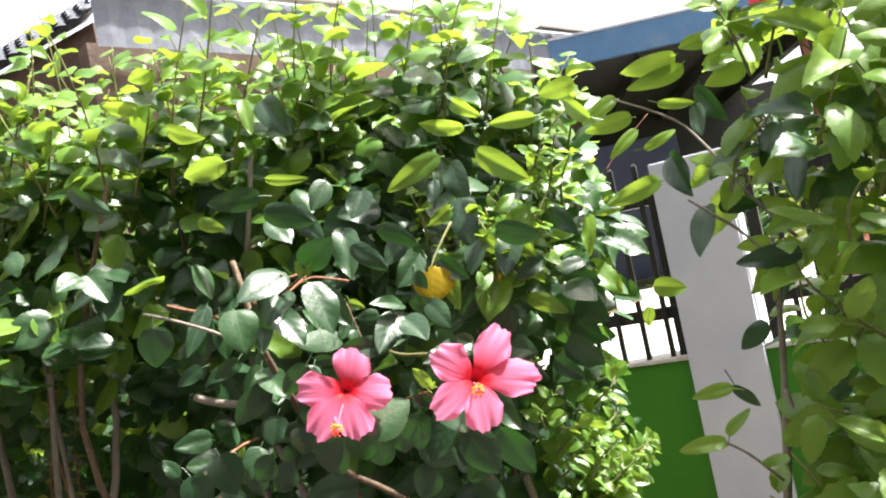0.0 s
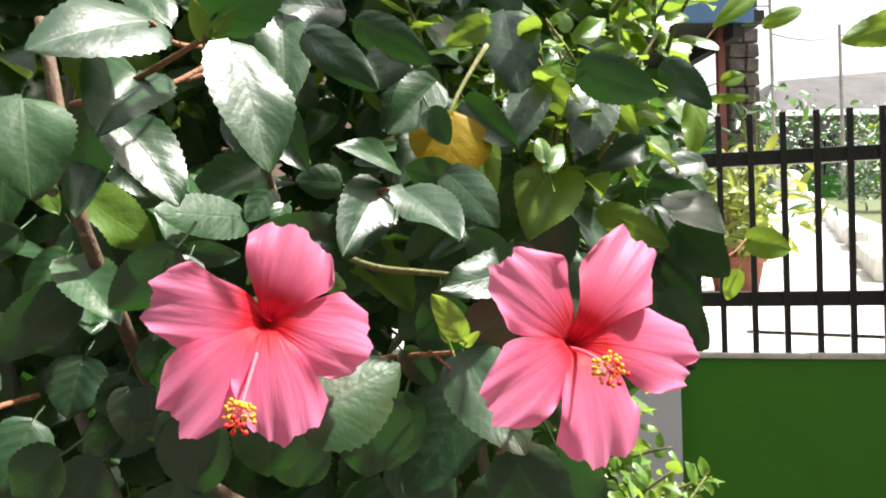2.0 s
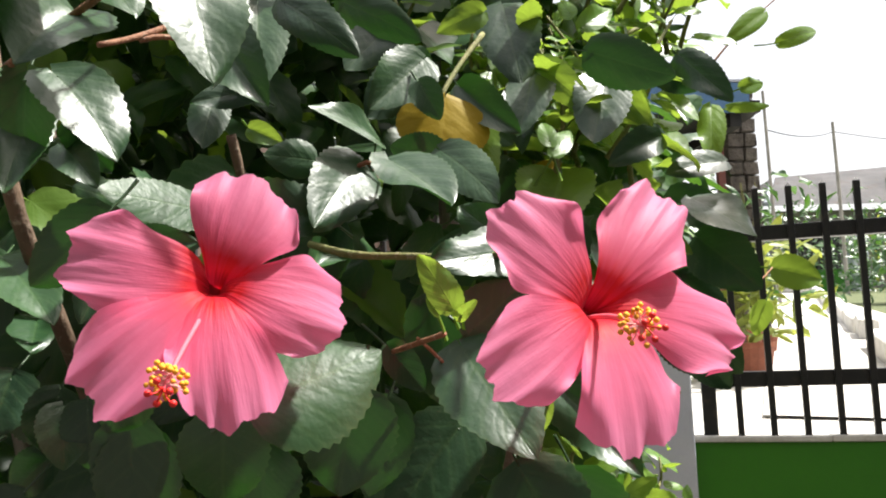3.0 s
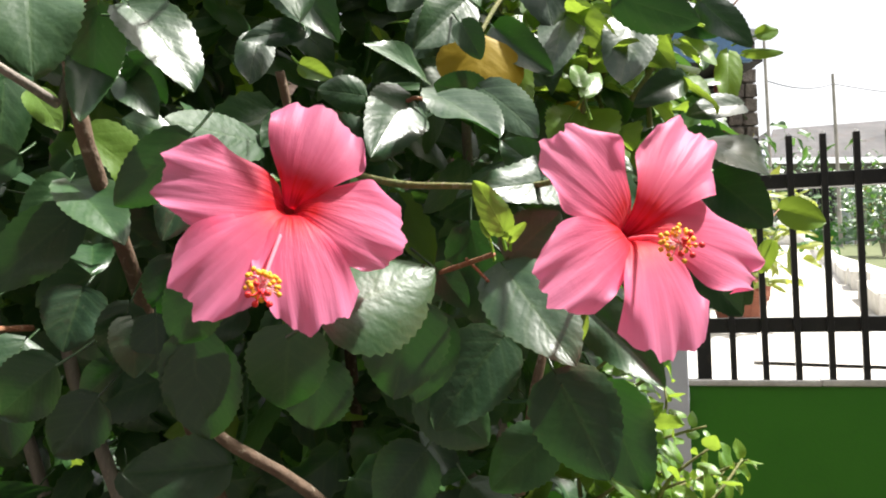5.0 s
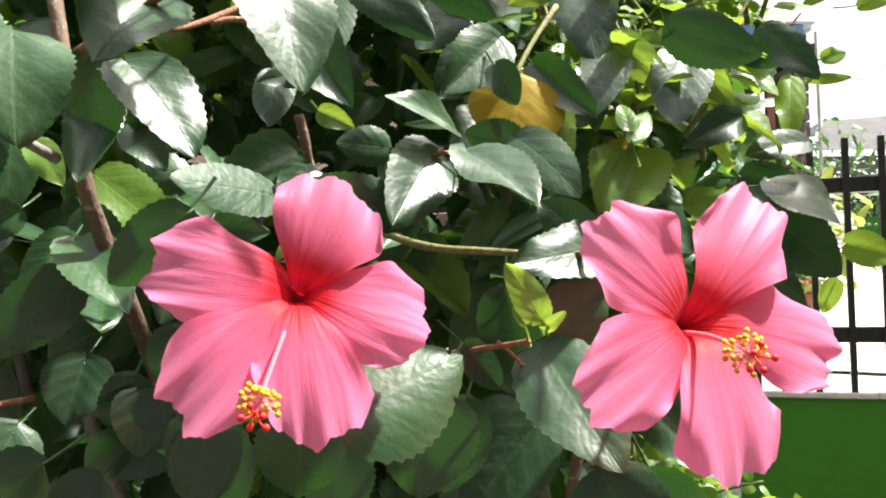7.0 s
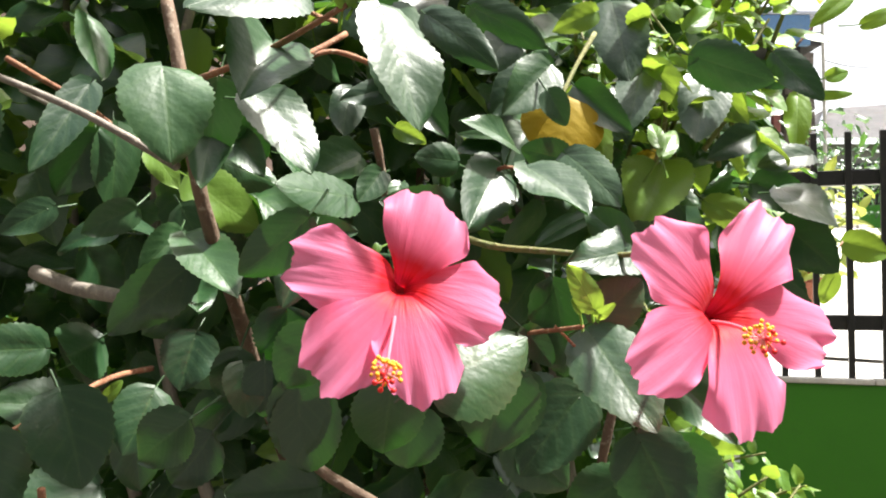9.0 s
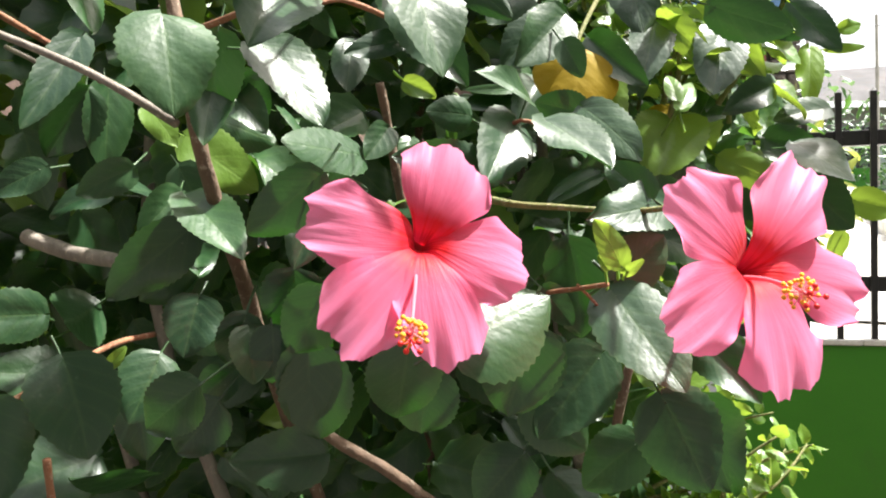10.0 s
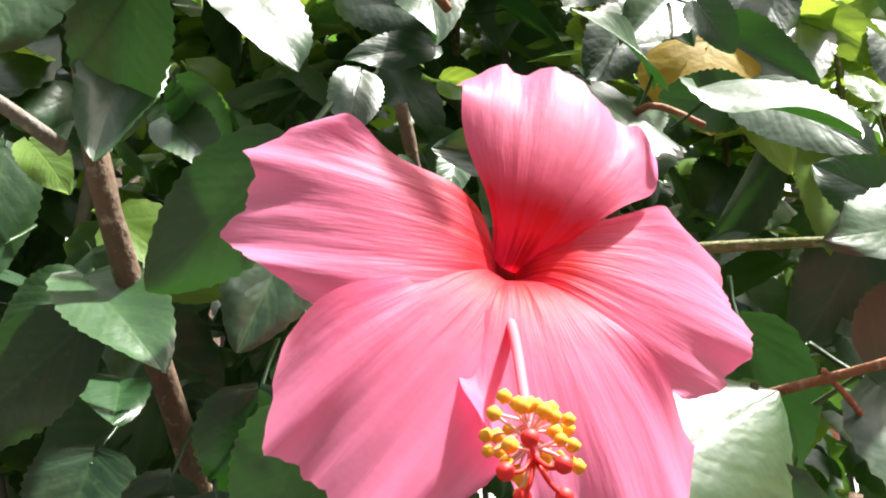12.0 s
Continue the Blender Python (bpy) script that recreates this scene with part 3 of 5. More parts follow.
def leaf_grid(length, width, nv, nu, fold, curl, wave, teeth, rng, slim=0.0):
    """Points and faces of one blade in its own frame: x across, y along, z up from the face."""
    ph, ph2, lean = rng.uniform(0, 6.3), rng.uniform(0, 6.3), rng.uniform(-0.10, 0.10)
    co, uv, faces = [], [], []
    for j in range(nv + 1):
        v = j / nv
        vv = v ** (1 + slim)
        hw = 0.5 * width * leaf_outline(vv) + 0.0006
        if 0 < j < nv:
            hw *= 1 + teeth * (1 if j % 2 else -1)
        for i in range(nu + 1):
            u = 2 * i / nu - 1
            back = -0.07 * length * abs(u) ** 1.6 * max(0, 1 - v * 4)
            x = u * hw + lean * length * v * (1 - v)
            y = v * length + back
            z = fold * abs(u) * hw - curl * length * v * v + 0.25 * curl * length * v
            z += wave * length * math.sin(v * 7 + ph) * u * abs(u) * (0.4 + 0.6 * math.sin(u * 2 + ph2))
            z -= 0.35 * hw * u * u * (0.5 + 0.5 * math.sin(ph2))
            co.append((x, y, z))
            uv.append((i / nu, v))
    for j in range(nv):
        for i in range(nu):
            a = j * (nu + 1) + i
            faces.append((a, a + 1, a + nu + 2, a + nu + 1))
    return co, uv, faces


def stalk_grid(co, uv, faces, back, r):
    """A thin three-sided stalk from the blade's base to the point back."""
    k = len(co)
    b = Vector(back)
    for p, rr in ((Vector((0, 0.004, 0)), r), (b * 0.5 + Vector((0, 0, -0.1 * b.length)), r), (b, r * 1.3)):
        for a in range(3):
            w = 2.1 * a
            co.append((p.x + rr * math.cos(w), p.y, p.z + rr * math.sin(w)))
            uv.append((0.5, 0.0))
    for s in (0, 3):
        for a in range(3):
            c = (a + 1) % 3
            faces.append((k + s + a, k + s + c, k + s + 3 + c, k + s + 3 + a))


def uv_mesh(name, co, uv, faces, material):
    me = bpy.data.meshes.new(name)
    me.from_pydata(co, [], faces)
    layer = me.uv_layers.new(name="UVMap")
    loops = np.empty(len(me.loops), dtype=np.int32)
    me.loops.foreach_get("vertex_index", loops)
    layer.data.foreach_set("uv", np.asarray(uv, dtype=np.float32)[loops].ravel())
    me.materials.append(material)
    me.shade_smooth()
    me.update()
    return me


EYE_MID = Vector((-0.10, 0.45, 1.40))
SUNWARD = Vector((0.34, -0.82, 0.45))  # the way the sunlit blades tilt


def blade_frame(base, tip, roll, face):
    y = (tip - base).normalized()
    z = (face - y * face.dot(y)).normalized()
    m = Matrix.Rotation(radians(roll), 3, y)
    z = m @ z
    x = y.cross(z)
    return Matrix((x, y, z)).transposed().to_4x4()


LEAF_N = [0]


def leaf(bush, base, tip, ratio=0.7, roll=0.0, material=None, fold=0.30, curl=0.12, wave=0.045, slim=0.0, stalk=0.022, label="", sway=9.0, face=None, teeth=0.030):
    """One large leaf of the bush from its stalk's end to its tip; ratio: width by length; roll: turn about its own length."""
    LEAF_N[0] += 1
    rng = random.Random(LEAF_N[0])
    base, tip = Vector(base), Vector(tip)
    length = (tip - base).length
    co, uv, faces = leaf_grid(length, length * ratio * 1.02, 26, 8, fold * rng.uniform(0.5, 1.7), curl * rng.uniform(0.5, 1.9), wave * rng.uniform(0.5, 2.0), teeth, rng, slim)
    roll += rng.uniform(-sway, sway)
    stalk_grid(co, uv, faces, (rng.uniform(-0.3, 0.3) * stalk, -0.7 * stalk, -0.7 * stalk), 0.0009)
    ob = new("leaf", uv_mesh("leaf", co, uv, faces, material or MATURE))
    ob.matrix_basis = Matrix.Translation(base) @ blade_frame(base, tip, roll, face or EYE_MID - (base + tip) / 2)
    under(ob, bush)
    return tagged(ob, label) if label else ob


class Mass:
    """Collects many leaves into one mesh."""

    def __init__(self):
        self.co, self.uv, self.faces, self.n = [], [], [], 0
        self.kinds = {}

    def add(self, base, tip, ratio, normal, rng, nv=12, nu=4, roll=0.0, curl=0.16, slim=0.0, stalk=0.02):
        base, tip = Vector(base), Vector(tip)
        length = (tip - base).length
        key = rng.randrange(24)
        kind = self.kinds.get((key, nv, nu, slim))
        if kind is None:
            kr = random.Random(key * 7 + nv)
            co, uv, faces = leaf_grid(1.0, 1.0, nv, nu, kr.uniform(0.05, 0.5), curl * kr.uniform(0.4, 2.2), 0.10, 0.055, kr, slim)
            stalk_grid(co, uv, faces, (kr.uniform(-0.1, 0.1), -0.22, -0.12), 0.011)
            kind = self.kinds[(key, nv, nu, slim)] = (np.array(co), uv, np.array([f for f in faces]))
        co, uv, faces = kind
        m = np.array(blade_frame(base, tip, roll, Vector(normal)).to_3x3())
        pts = (co * np.array((length * ratio, length, length))) @ m.T + np.array(base)
        self.co.append(pts)
        self.uv.extend(uv)
        self.faces.append(faces + self.n)
        self.n += len(co)

    def build(self, name, material):
        return new(name, uv_mesh(name, np.concatenate(self.co).tolist(), self.uv, np.concatenate(self.faces).tolist(), material))


def petal_mesh(length, width, twist, seed, material, cup=0.014, flare=0.5, notch=0.0, nv=34, nu=44, lean=0.0, slant=0.0, skew=0.0, full=1.08):
    """One petal: a narrow claw rising from the throat and widening into a broad, round-ended, gently ruffled blade. Local y runs outward, z to the front."""
    rng = random.Random(seed)
    ph = [rng.uniform(0, 6.3) for _ in range(8)]
    co, uv, faces = [], [], []
    for j in range(nv + 1):
        s = j / nv
        hw = 0.5 * width * (0.17 + 0.83 * math.sin(min(1.0, s / 0.84) * math.pi / 2) ** full)
        for i in range(nu + 1):
            u = 2 * i / nu - 1
            edge = u * u
            rim = 0.018 * math.sin(u * 3.4 + ph[0]) + 0.030 * math.sin(u * 7.5 + ph[1]) + 0.015 * math.sin(u * 17 + ph[2]) + 0.006 * math.sin(u * 41 + ph[6])
            rim += slant * u - notch * math.exp(-((u - 0.25) / 0.16) ** 2)
            y = 0.0014 + length * s * (1 - 0.31 * abs(u) ** 3 * s) * (1 + rim * s ** 3)
            x = hw * u * (1 + 0.035 * math.sin(s * 8 + ph[2] + 2 * u) * edge) + skew * length * s * s
            z = -0.5 * cup * (1 - s) ** 2.6 - 0.85 * cup * math.exp(-s / 0.06) - flare * length * 0.34 * s ** 2.6 + 0.06 * length * s
            z += twist * u * hw * (0.35 + 0.65 * s) + math.tan(radians(lean)) * length * s
            z += 0.075 * length * edge * edge * s * math.sin(s * 8.0 + ph[3] + 1.6 * u) + 0.032 * length * s ** 3 * math.sin(u * 5.2 + ph[4])
            z += 0.018 * length * s ** 4 * math.sin(u * 13 + ph[7])
            ridge = math.sin(u * 19 + 5.0 * noise.noise((u * 2.2, s * 1.3, ph[5]))) + 0.6 * math.sin(u * 41 + 6 * noise.noise((u * 3, s * 1.6, ph[5] + 5)))
            z += 0.00013 * ridge * (s ** 0.5) * (1 - 0.35 * s)
            z -= 0.10 * hw * edge * (1 - s)
            co.append((x, y, z))
            uv.append((i / nu, s))
    for j in range(nv):
        for i in range(nu):
            a = j * (nu + 1) + i
            faces.append((a, a + 1, a + nu + 2, a + nu + 1))
    return uv_mesh("petal", co, uv, faces, material)


def ball(bm, at, r, squash=1.0, sub=1):
    got = bmesh.ops.create_icosphere(bm, subdivisions=sub, radius=r)
    for v in got["verts"]:
        v.co = Vector((v.co.x, v.co.y, v.co.z * squash)) + Vector(at)


def flower(bush, centre, axis, petals, column_tip, seed, label, material=None, roll=0.0):
    """A hibiscus blossom. petals: rows of angle (from right, counter-clockwise as one faces it), length, width, lean to the front, twist, flare, slant of the end, side bend, fullness."""
    axis = Vector(axis).normalized()
    centre = Vector(centre) + axis * 0.008
    right = Vector((0, 0, 1)).cross(axis).normalized()
    up = axis.cross(right)
    frame3 = Matrix((right, up, axis)).transposed().to_4x4()
    root = anchor("flower", *centre)
    root.matrix_basis = Matrix.Translation(centre) @ frame3
    under(root, bush)
    tagged(root, label)
    rng = random.Random(seed)
    world_of = Matrix.Translation(centre) @ frame3

    def sub(name, me_or_bm, mat, m, smooth=True, lab=""):
        ob = mesh_object(name, me_or_bm, mat, smooth) if isinstance(me_or_bm, bmesh.types.BMesh) else new(name, me_or_bm)
        ob.matrix_basis = m
        ob.parent = root
        ob.matrix_parent_inverse = Matrix.Identity(4)
        return tagged(ob, lab) if lab else ob

    for k, (ang, length, width, lean, twist, *bend) in enumerate(petals):
        flare, slant, skew, full = bend or (0.5, 0.0, 0.02, 1.08)
        me = petal_mesh(length, width, twist, seed * 10 + k, material or PETAL, flare=flare, notch=0.02 if k % 2 else 0.008, lean=lean, slant=slant, skew=skew, full=full)
        sub("petal", me, None, Matrix.Translation((0, 0, -0.0006 * k)) @ pose(0, 0, 0, 0, 0, ang - 90))
    # column, pollen sacs and the five stigma pads
    tip = world_of.inverted() @ Vector(column_tip)
    start = Vector((0, 0, -0.024))
    curve = start.lerp(tip, 0.5) + Vector((0.0004, 0.0022, 0.0012))
    pts = [start, start.lerp(curve, 0.5) + Vector((0, 0.0004, 0)), curve, curve.lerp(tip, 0.55) + Vector((0, 0.0006, 0)), tip]
    sub("staminal_column", tube(bmesh.new(), pts, 0.00115, 0.0008, 10), COLUMN, Matrix.Identity(4))
    d = (tip - curve).normalized()
    a = d.orthogonal().normalized()
    b = d.cross(a)
    stalks, sacs = bmesh.new(), bmesh.new()
    for k in range(36):
        f = rng.uniform(0.1, 1.0) ** 0.8
        p = tip - d * (0.0105 * f)
        w = k * 2.4
        out = (a * math.cos(w) + b * math.sin(w) + d * rng.uniform(-0.1, 0.6)).normalized()
        q = p + out * rng.uniform(0.0034, 0.0072)
        tube(stalks, [p, p.lerp(q, 0.5), q], 0.00028, 0.0002, 4)
        ball(sacs, q, rng.uniform(0.0010, 0.0014), 0.8)
    tagged(sub("stamen_fringe", stalks, COLUMN_TIP, Matrix.Identity(4), lab="pale pink stamen threads"), kind="stuff")
    tagged(sub("pollen", sacs, POLLEN, Matrix.Identity(4), lab="yellow pollen grains"), kind="stuff")
    for k in range(5):
        w = k * 1.2566 + 0.4
        out = (a * math.cos(w) + b * math.sin(w)) * rng.uniform(0.0034, 0.0056) + d * rng.uniform(0.0018, 0.0062)
        bm = tube(bmesh.new(), [tip - d * 0.001, tip + out * 0.5 + d * 0.0012, tip + out], 0.0004, 0.0003, 5)
        ball(bm, tip + out, 0.0013, 0.9, 2)
        sub("stigma", bm, STIGMA, Matrix.Identity(4), lab="red velvety stigma pad")
    # dark red bottom of the throat
    sub("throat", lathe(bmesh.new(), ((0.0001, -0.0215), (0.0052, -0.0205), (0.0046, -0.0175), (0.0018, -0.0185), (0.0001, -0.0180)), 14), THROAT, Matrix.Identity(4), lab="dark red bottom of the throat")
    # calyx and stalk behind
    bm = lathe(bmesh.new(), ((0.0016, -0.042), (0.0038, -0.038), (0.0058, -0.033), (0.0056, -0.026), (0.0048, -0.0225), (0.0044, -0.026), (0.0005, -0.027)), 10)
    sub("calyx", bm, CALYX, Matrix.Identity(4))
    sub("flower_stalk", tube(bmesh.new(), [(0, 0, -0.040), (0.002, -0.006, -0.060), (0.004, -0.022, -0.075), (0.004, -0.035, -0.11)], 0.0013, 0.0018, 6), CALYX, Matrix.Identity(4))
    return root


def branch(bush, pts, r0, r1, material=None, name="branch"):
    return part(name, tube(bmesh.new(), pts, r0, r1, 10, 0.25), material or BARK, bush, smooth=True)

# ---- the hibiscus bush ----
bush = anchor("hibiscus_bush", -0.25, 1.45, 0.0)
tagged(bush, "dense glossy green hibiscus bush with two open pink blossoms", "hibiscus bush")

# the two blossoms
flower(bush, (-0.1395, 0.984, 1.3620), (0.20, -1.0, 0.33), [
    (63, 0.0466, 0.0481, -2.0, 0.00, 0.35, -0.02, -0.06, 0.91),
    (-20, 0.0523, 0.0456, -8.0, 0.09, 0.65, 0.00, -0.05, 1.12),
    (-90, 0.0592, 0.0440, 3.0, 0.09, 0.40, -0.02, -0.07, 1.12),
    (-130, 0.0654, 0.0437, 3.0, 0.00, 0.40, -0.02, 0.04, 1.12),
    (177, 0.0556, 0.0432, 1.5, 0.03, 0.32, 0.00, 0.09, 0.62)],
    (-0.1475, 0.931, 1.3220), 3, "open pink hibiscus blossom with a deep red throat")
flower(bush, (0.0135, 0.974, 1.347), (0.30, -1.0, 0.38), [
    (49, 0.0697, 0.0427, -2.0, 0.09, 0.35, -0.06, 0.06, 1.12),
    (-12, 0.0776, 0.0502, -8.0, 0.09, 0.62, -0.01, -0.07, 1.12),
    (-88, 0.0609, 0.0472, 3.0, 0.09, 0.40, 0.07, 0.06, 1.11),
    (-151, 0.0633, 0.0390, 3.0, 0.09, 0.40, -0.08, 0.01, 1.12),
    (135, 0.0540, 0.0468, 5.9, 0.09, 0.20, -0.00, -0.03, 0.93)],
    (0.0180, 0.930, 1.337), 4, "open pink hibiscus blossom turned slightly sideways")

# main stems down to the soil
rb = random.Random(21)
for k in range(9):
    x, y = -0.95 + k * 0.128 + rb.uniform(-0.05, 0.05), 1.38 + rb.uniform(-0.1, 0.2)
    branch(bush, [(x * 0.8, y + 0.1, -0.02), (x * 0.9 + rb.uniform(-0.05, 0.05), y + 0.06, 0.45), (x + rb.uniform(-0.06, 0.06), y + 0.03, 0.95), (x * 1.05 + rb.uniform(-0.08, 0.08), y, 1.35), (x * 1.1 + rb.uniform(-0.1, 0.1), y + rb.uniform(-0.1, 0.1), 1.72)], 0.013, 0.003, BARK_GREY if k % 3 else BARK, "stem")
branch(bush, [(-0.297, 1.130, 1.549), (-0.284, 1.115, 1.500), (-0.273, 1.110, 1.434), (-0.266, 1.130, 1.391), (-0.253, 1.170, 1.323), (-0.247, 1.250, 1.248), (-0.216, 1.320, 1.123)], 0.0041, 0.0058, BARK)
branch(bush, [(-0.229, 1.200, 1.248), (-0.201, 1.170, 1.228), (-0.165, 1.160, 1.208), (-0.128, 1.170, 1.176), (-0.074, 1.200, 1.116)], 0.0031, 0.0051, BARK)
branch(bush, [(-0.422, 1.100, 1.501), (-0.379, 1.090, 1.485), (-0.332, 1.080, 1.464), (-0.305, 1.080, 1.449), (-0.284, 1.110, 1.435)], 0.0020, 0.0029, BARK_GREY)
branch(bush, [(-0.421, 1.220, 1.369), (-0.380, 1.200, 1.356), (-0.345, 1.180, 1.351), (-0.314, 1.170, 1.347)], 0.0061, 0.0048, BARK_GREY)
branch(bush, [(-0.354, 0.990, 1.276), (-0.342, 1.000, 1.286), (-0.329, 1.030, 1.295), (-0.316, 1.080, 1.305), (-0.306, 1.130, 1.305)], 0.0014, 0.0019, TWIG)
branch(bush, [(-0.046, 1.010, 1.338), (-0.055, 1.030, 1.335), (-0.067, 1.060, 1.331), (-0.088, 1.100, 1.324), (-0.109, 1.150, 1.312)], 0.0012, 0.0018, TWIG)
branch(bush, [(-0.001, 1.020, 1.378), (-0.019, 1.050, 1.376), (-0.054, 1.070, 1.379), (-0.086, 1.090, 1.383), (-0.111, 1.120, 1.393)], 0.0015, 0.0022, TWIG_GREEN)
branch(bush, [(-0.058, 1.085, 1.425), (-0.078, 1.080, 1.431), (-0.088, 1.090, 1.423)], 0.0012, 0.0017, TWIG)
branch(bush, [(-0.195, 1.080, 1.499), (-0.181, 1.090, 1.504), (-0.156, 1.100, 1.497), (-0.141, 1.120, 1.491)], 0.0015, 0.0019, TWIG)
branch(bush, [(-0.210, 1.060, 1.489), (-0.195, 1.080, 1.501), (-0.176, 1.100, 1.518)], 0.0015, 0.0020, TWIG)
branch(bush, [(-0.161, 1.160, 1.468), (-0.155, 1.170, 1.433), (-0.147, 1.180, 1.384)], 0.0031, 0.0034, BARK)
branch(bush, [(-0.041, 1.150, 1.462), (-0.031, 1.150, 1.486), (-0.016, 1.170, 1.514), (0.005, 1.200, 1.547)], 0.0011, 0.0020, TWIG_GREEN)
branch(bush, [(0.014, 1.160, 1.294), (0.002, 1.160, 1.253), (-0.008, 1.170, 1.185)], 0.0027, 0.0041, BARK)
branch(bush, [(-0.317, 0.990, 1.263), (-0.319, 1.000, 1.240), (-0.327, 1.030, 1.200)], 0.0019, 0.0020, TWIG)
branch(bush, [(-0.057, 1.030, 1.337), (-0.042, 1.040, 1.322), (-0.026, 1.060, 1.299)], 0.0008, 0.0011, TWIG)
branch(bush, [(0.293, 1.386, 1.393), (0.262, 1.360, 1.377), (0.191, 1.300, 1.368)], 0.0008, 0.0012, TWIG)
branch(bush, [(0.255, 1.400, 1.591), (0.294, 1.410, 1.631), (0.346, 1.420, 1.674)], 0.0012, 0.0007, TWIG)
branch(bush, [(-0.168, 1.000, 1.505), (-0.192, 1.010, 1.494), (-0.221, 1.030, 1.485), (-0.262, 1.080, 1.485)], 0.0014, 0.0020, TWIG)
branch(bush, [(-0.193, 0.990, 1.510), (-0.189, 1.020, 1.507), (-0.179, 1.060, 1.514)], 0.0011, 0.0014, TWIG)
branch(bush, [(-0.396, 1.120, 1.507), (-0.382, 1.140, 1.498), (-0.370, 1.170, 1.490), (-0.358, 1.200, 1.478)], 0.0020, 0.0027, TWIG)
branch(bush, [(-0.687, 1.300, 1.445), (-0.696, 1.300, 1.374), (-0.704, 1.300, 1.303), (-0.714, 1.300, 1.179)], 0.0041, 0.0054, BARK_GREY)
branch(bush, [(-0.446, 1.250, 1.514), (-0.406, 1.250, 1.493), (-0.366, 1.250, 1.468)], 0.0017, 0.0020, BARK_GREY)

# large leaves
leaf(bush, (-0.269, 1.026, 1.479), (-0.257, 1.001, 1.429), 0.82, 0, MATURE, face=SUNWARD)
leaf(bush, (-0.252, 1.080, 1.483), (-0.260, 1.095, 1.432), 0.61, 0, MATURE)
leaf(bush, (-0.222, 1.033, 1.466), (-0.186, 1.015, 1.424), 0.65, 0, MATURE, face=SUNWARD)
leaf(bush, (-0.250, 1.133, 1.470), (-0.237, 1.176, 1.448), 0.42, 0, MATURE)
leaf(bush, (-0.210, 1.023, 1.491), (-0.216, 0.981, 1.458), 0.84, 0, MATURE, fold=0.5, face=SUNWARD)
leaf(bush, (-0.148, 1.004, 1.482), (-0.120, 0.976, 1.437), 0.46, 0, MATURE)
leaf(bush, (-0.149, 0.957, 1.490), (-0.130, 0.938, 1.432), 0.60, 0, MATURE, face=SUNWARD)
leaf(bush, (-0.194, 1.000, 1.513), (-0.230, 0.940, 1.495), 0.59, 0, MATURE, face=SUNWARD)
leaf(bush, (-0.167, 1.010, 1.518), (-0.125, 0.990, 1.540), 0.716, 0, MATURE)
leaf(bush, (-0.169, 1.000, 1.504), (-0.173, 0.990, 1.521), 0.471, 0, YOUNG, fold=0.3, curl=0.22)
leaf(bush, (-0.165, 1.000, 1.505), (-0.153, 0.990, 1.515), 0.416, 0, YOUNG, fold=0.3, curl=0.22)
leaf(bush, (-0.148, 1.192, 1.565), (-0.143, 1.148, 1.499), 0.485, 0, MATURE)
leaf(bush, (-0.125, 1.113, 1.535), (-0.083, 1.087, 1.496), 0.412, 0, MATURE)
leaf(bush, (-0.092, 1.161, 1.555), (-0.045, 1.139, 1.522), 0.452, 0, MATURE)
leaf(bush, (-0.114, 1.212, 1.619), (-0.133, 1.188, 1.580), 0.737, 0, MATURE)
leaf(bush, (-0.060, 1.161, 1.537), (-0.088, 1.139, 1.505), 0.623, 20, MATURE)
leaf(bush, (-0.051, 1.162, 1.520), (-0.038, 1.138, 1.485), 0.559, 0, MATURE)
leaf(bush, (0.024, 1.222, 1.578), (0.026, 1.178, 1.511), 0.555, 0, MATURE)
leaf(bush, (-0.045, 1.181, 1.513), (-0.075, 1.159, 1.480), 0.674, 0, MATURE)
leaf(bush, (0.042, 1.194, 1.524), (0.068, 1.166, 1.485), 0.418, 0, YOUNG, fold=0.3, curl=0.22)
leaf(bush, (0.069, 1.164, 1.521), (0.121, 1.148, 1.499), 0.58, 0, MATURE)
leaf(bush, (0.086, 1.203, 1.513), (0.110, 1.177, 1.478), 0.679, 0, YOUNG, fold=0.3, curl=0.22)
leaf(bush, (0.034, 1.217, 1.514), (0.025, 1.183, 1.467), 0.444, 0, MATURE)
leaf(bush, (-0.020, 1.191, 1.494), (0.016, 1.169, 1.464), 0.576, 0, MATURE)
leaf(bush, (-0.009, 1.212, 1.612), (-0.014, 1.188, 1.574), 0.431, 0, MATURE)
leaf(bush, (0.002, 1.211, 1.645), (-0.073, 1.189, 1.608), 0.347, 0, YOUNG, fold=0.3, curl=0.22)
leaf(bush, (0.007, 1.205, 1.565), (-0.024, 1.195, 1.549), 0.546, 0, YOUNG, fold=0.3, curl=0.22)
leaf(bush, (0.068, 1.194, 1.557), (0.062, 1.206, 1.575), 0.476, 0, YOUNG, fold=0.3, curl=0.22)
leaf(bush, (0.074, 1.193, 1.549), (0.104, 1.207, 1.572), 0.407, 0, YOUNG, fold=0.3, curl=0.22)
leaf(bush, (-0.166, 1.212, 1.643), (-0.187, 1.188, 1.604), 0.631, 0, MATURE)
leaf(bush, (-0.247, 1.159, 1.610), (-0.178, 1.141, 1.580), 0.451, 0, MATURE)
leaf(bush, (-0.342, 1.156, 1.616), (-0.306, 1.144, 1.598), 0.453, 0, YOUNG, fold=0.3, curl=0.22)
leaf(bush, (0.150, 1.210, 1.430), (0.184, 1.180, 1.403), 0.84, 0, MATURE, fold=0.08, sway=0, face=SUNWARD)
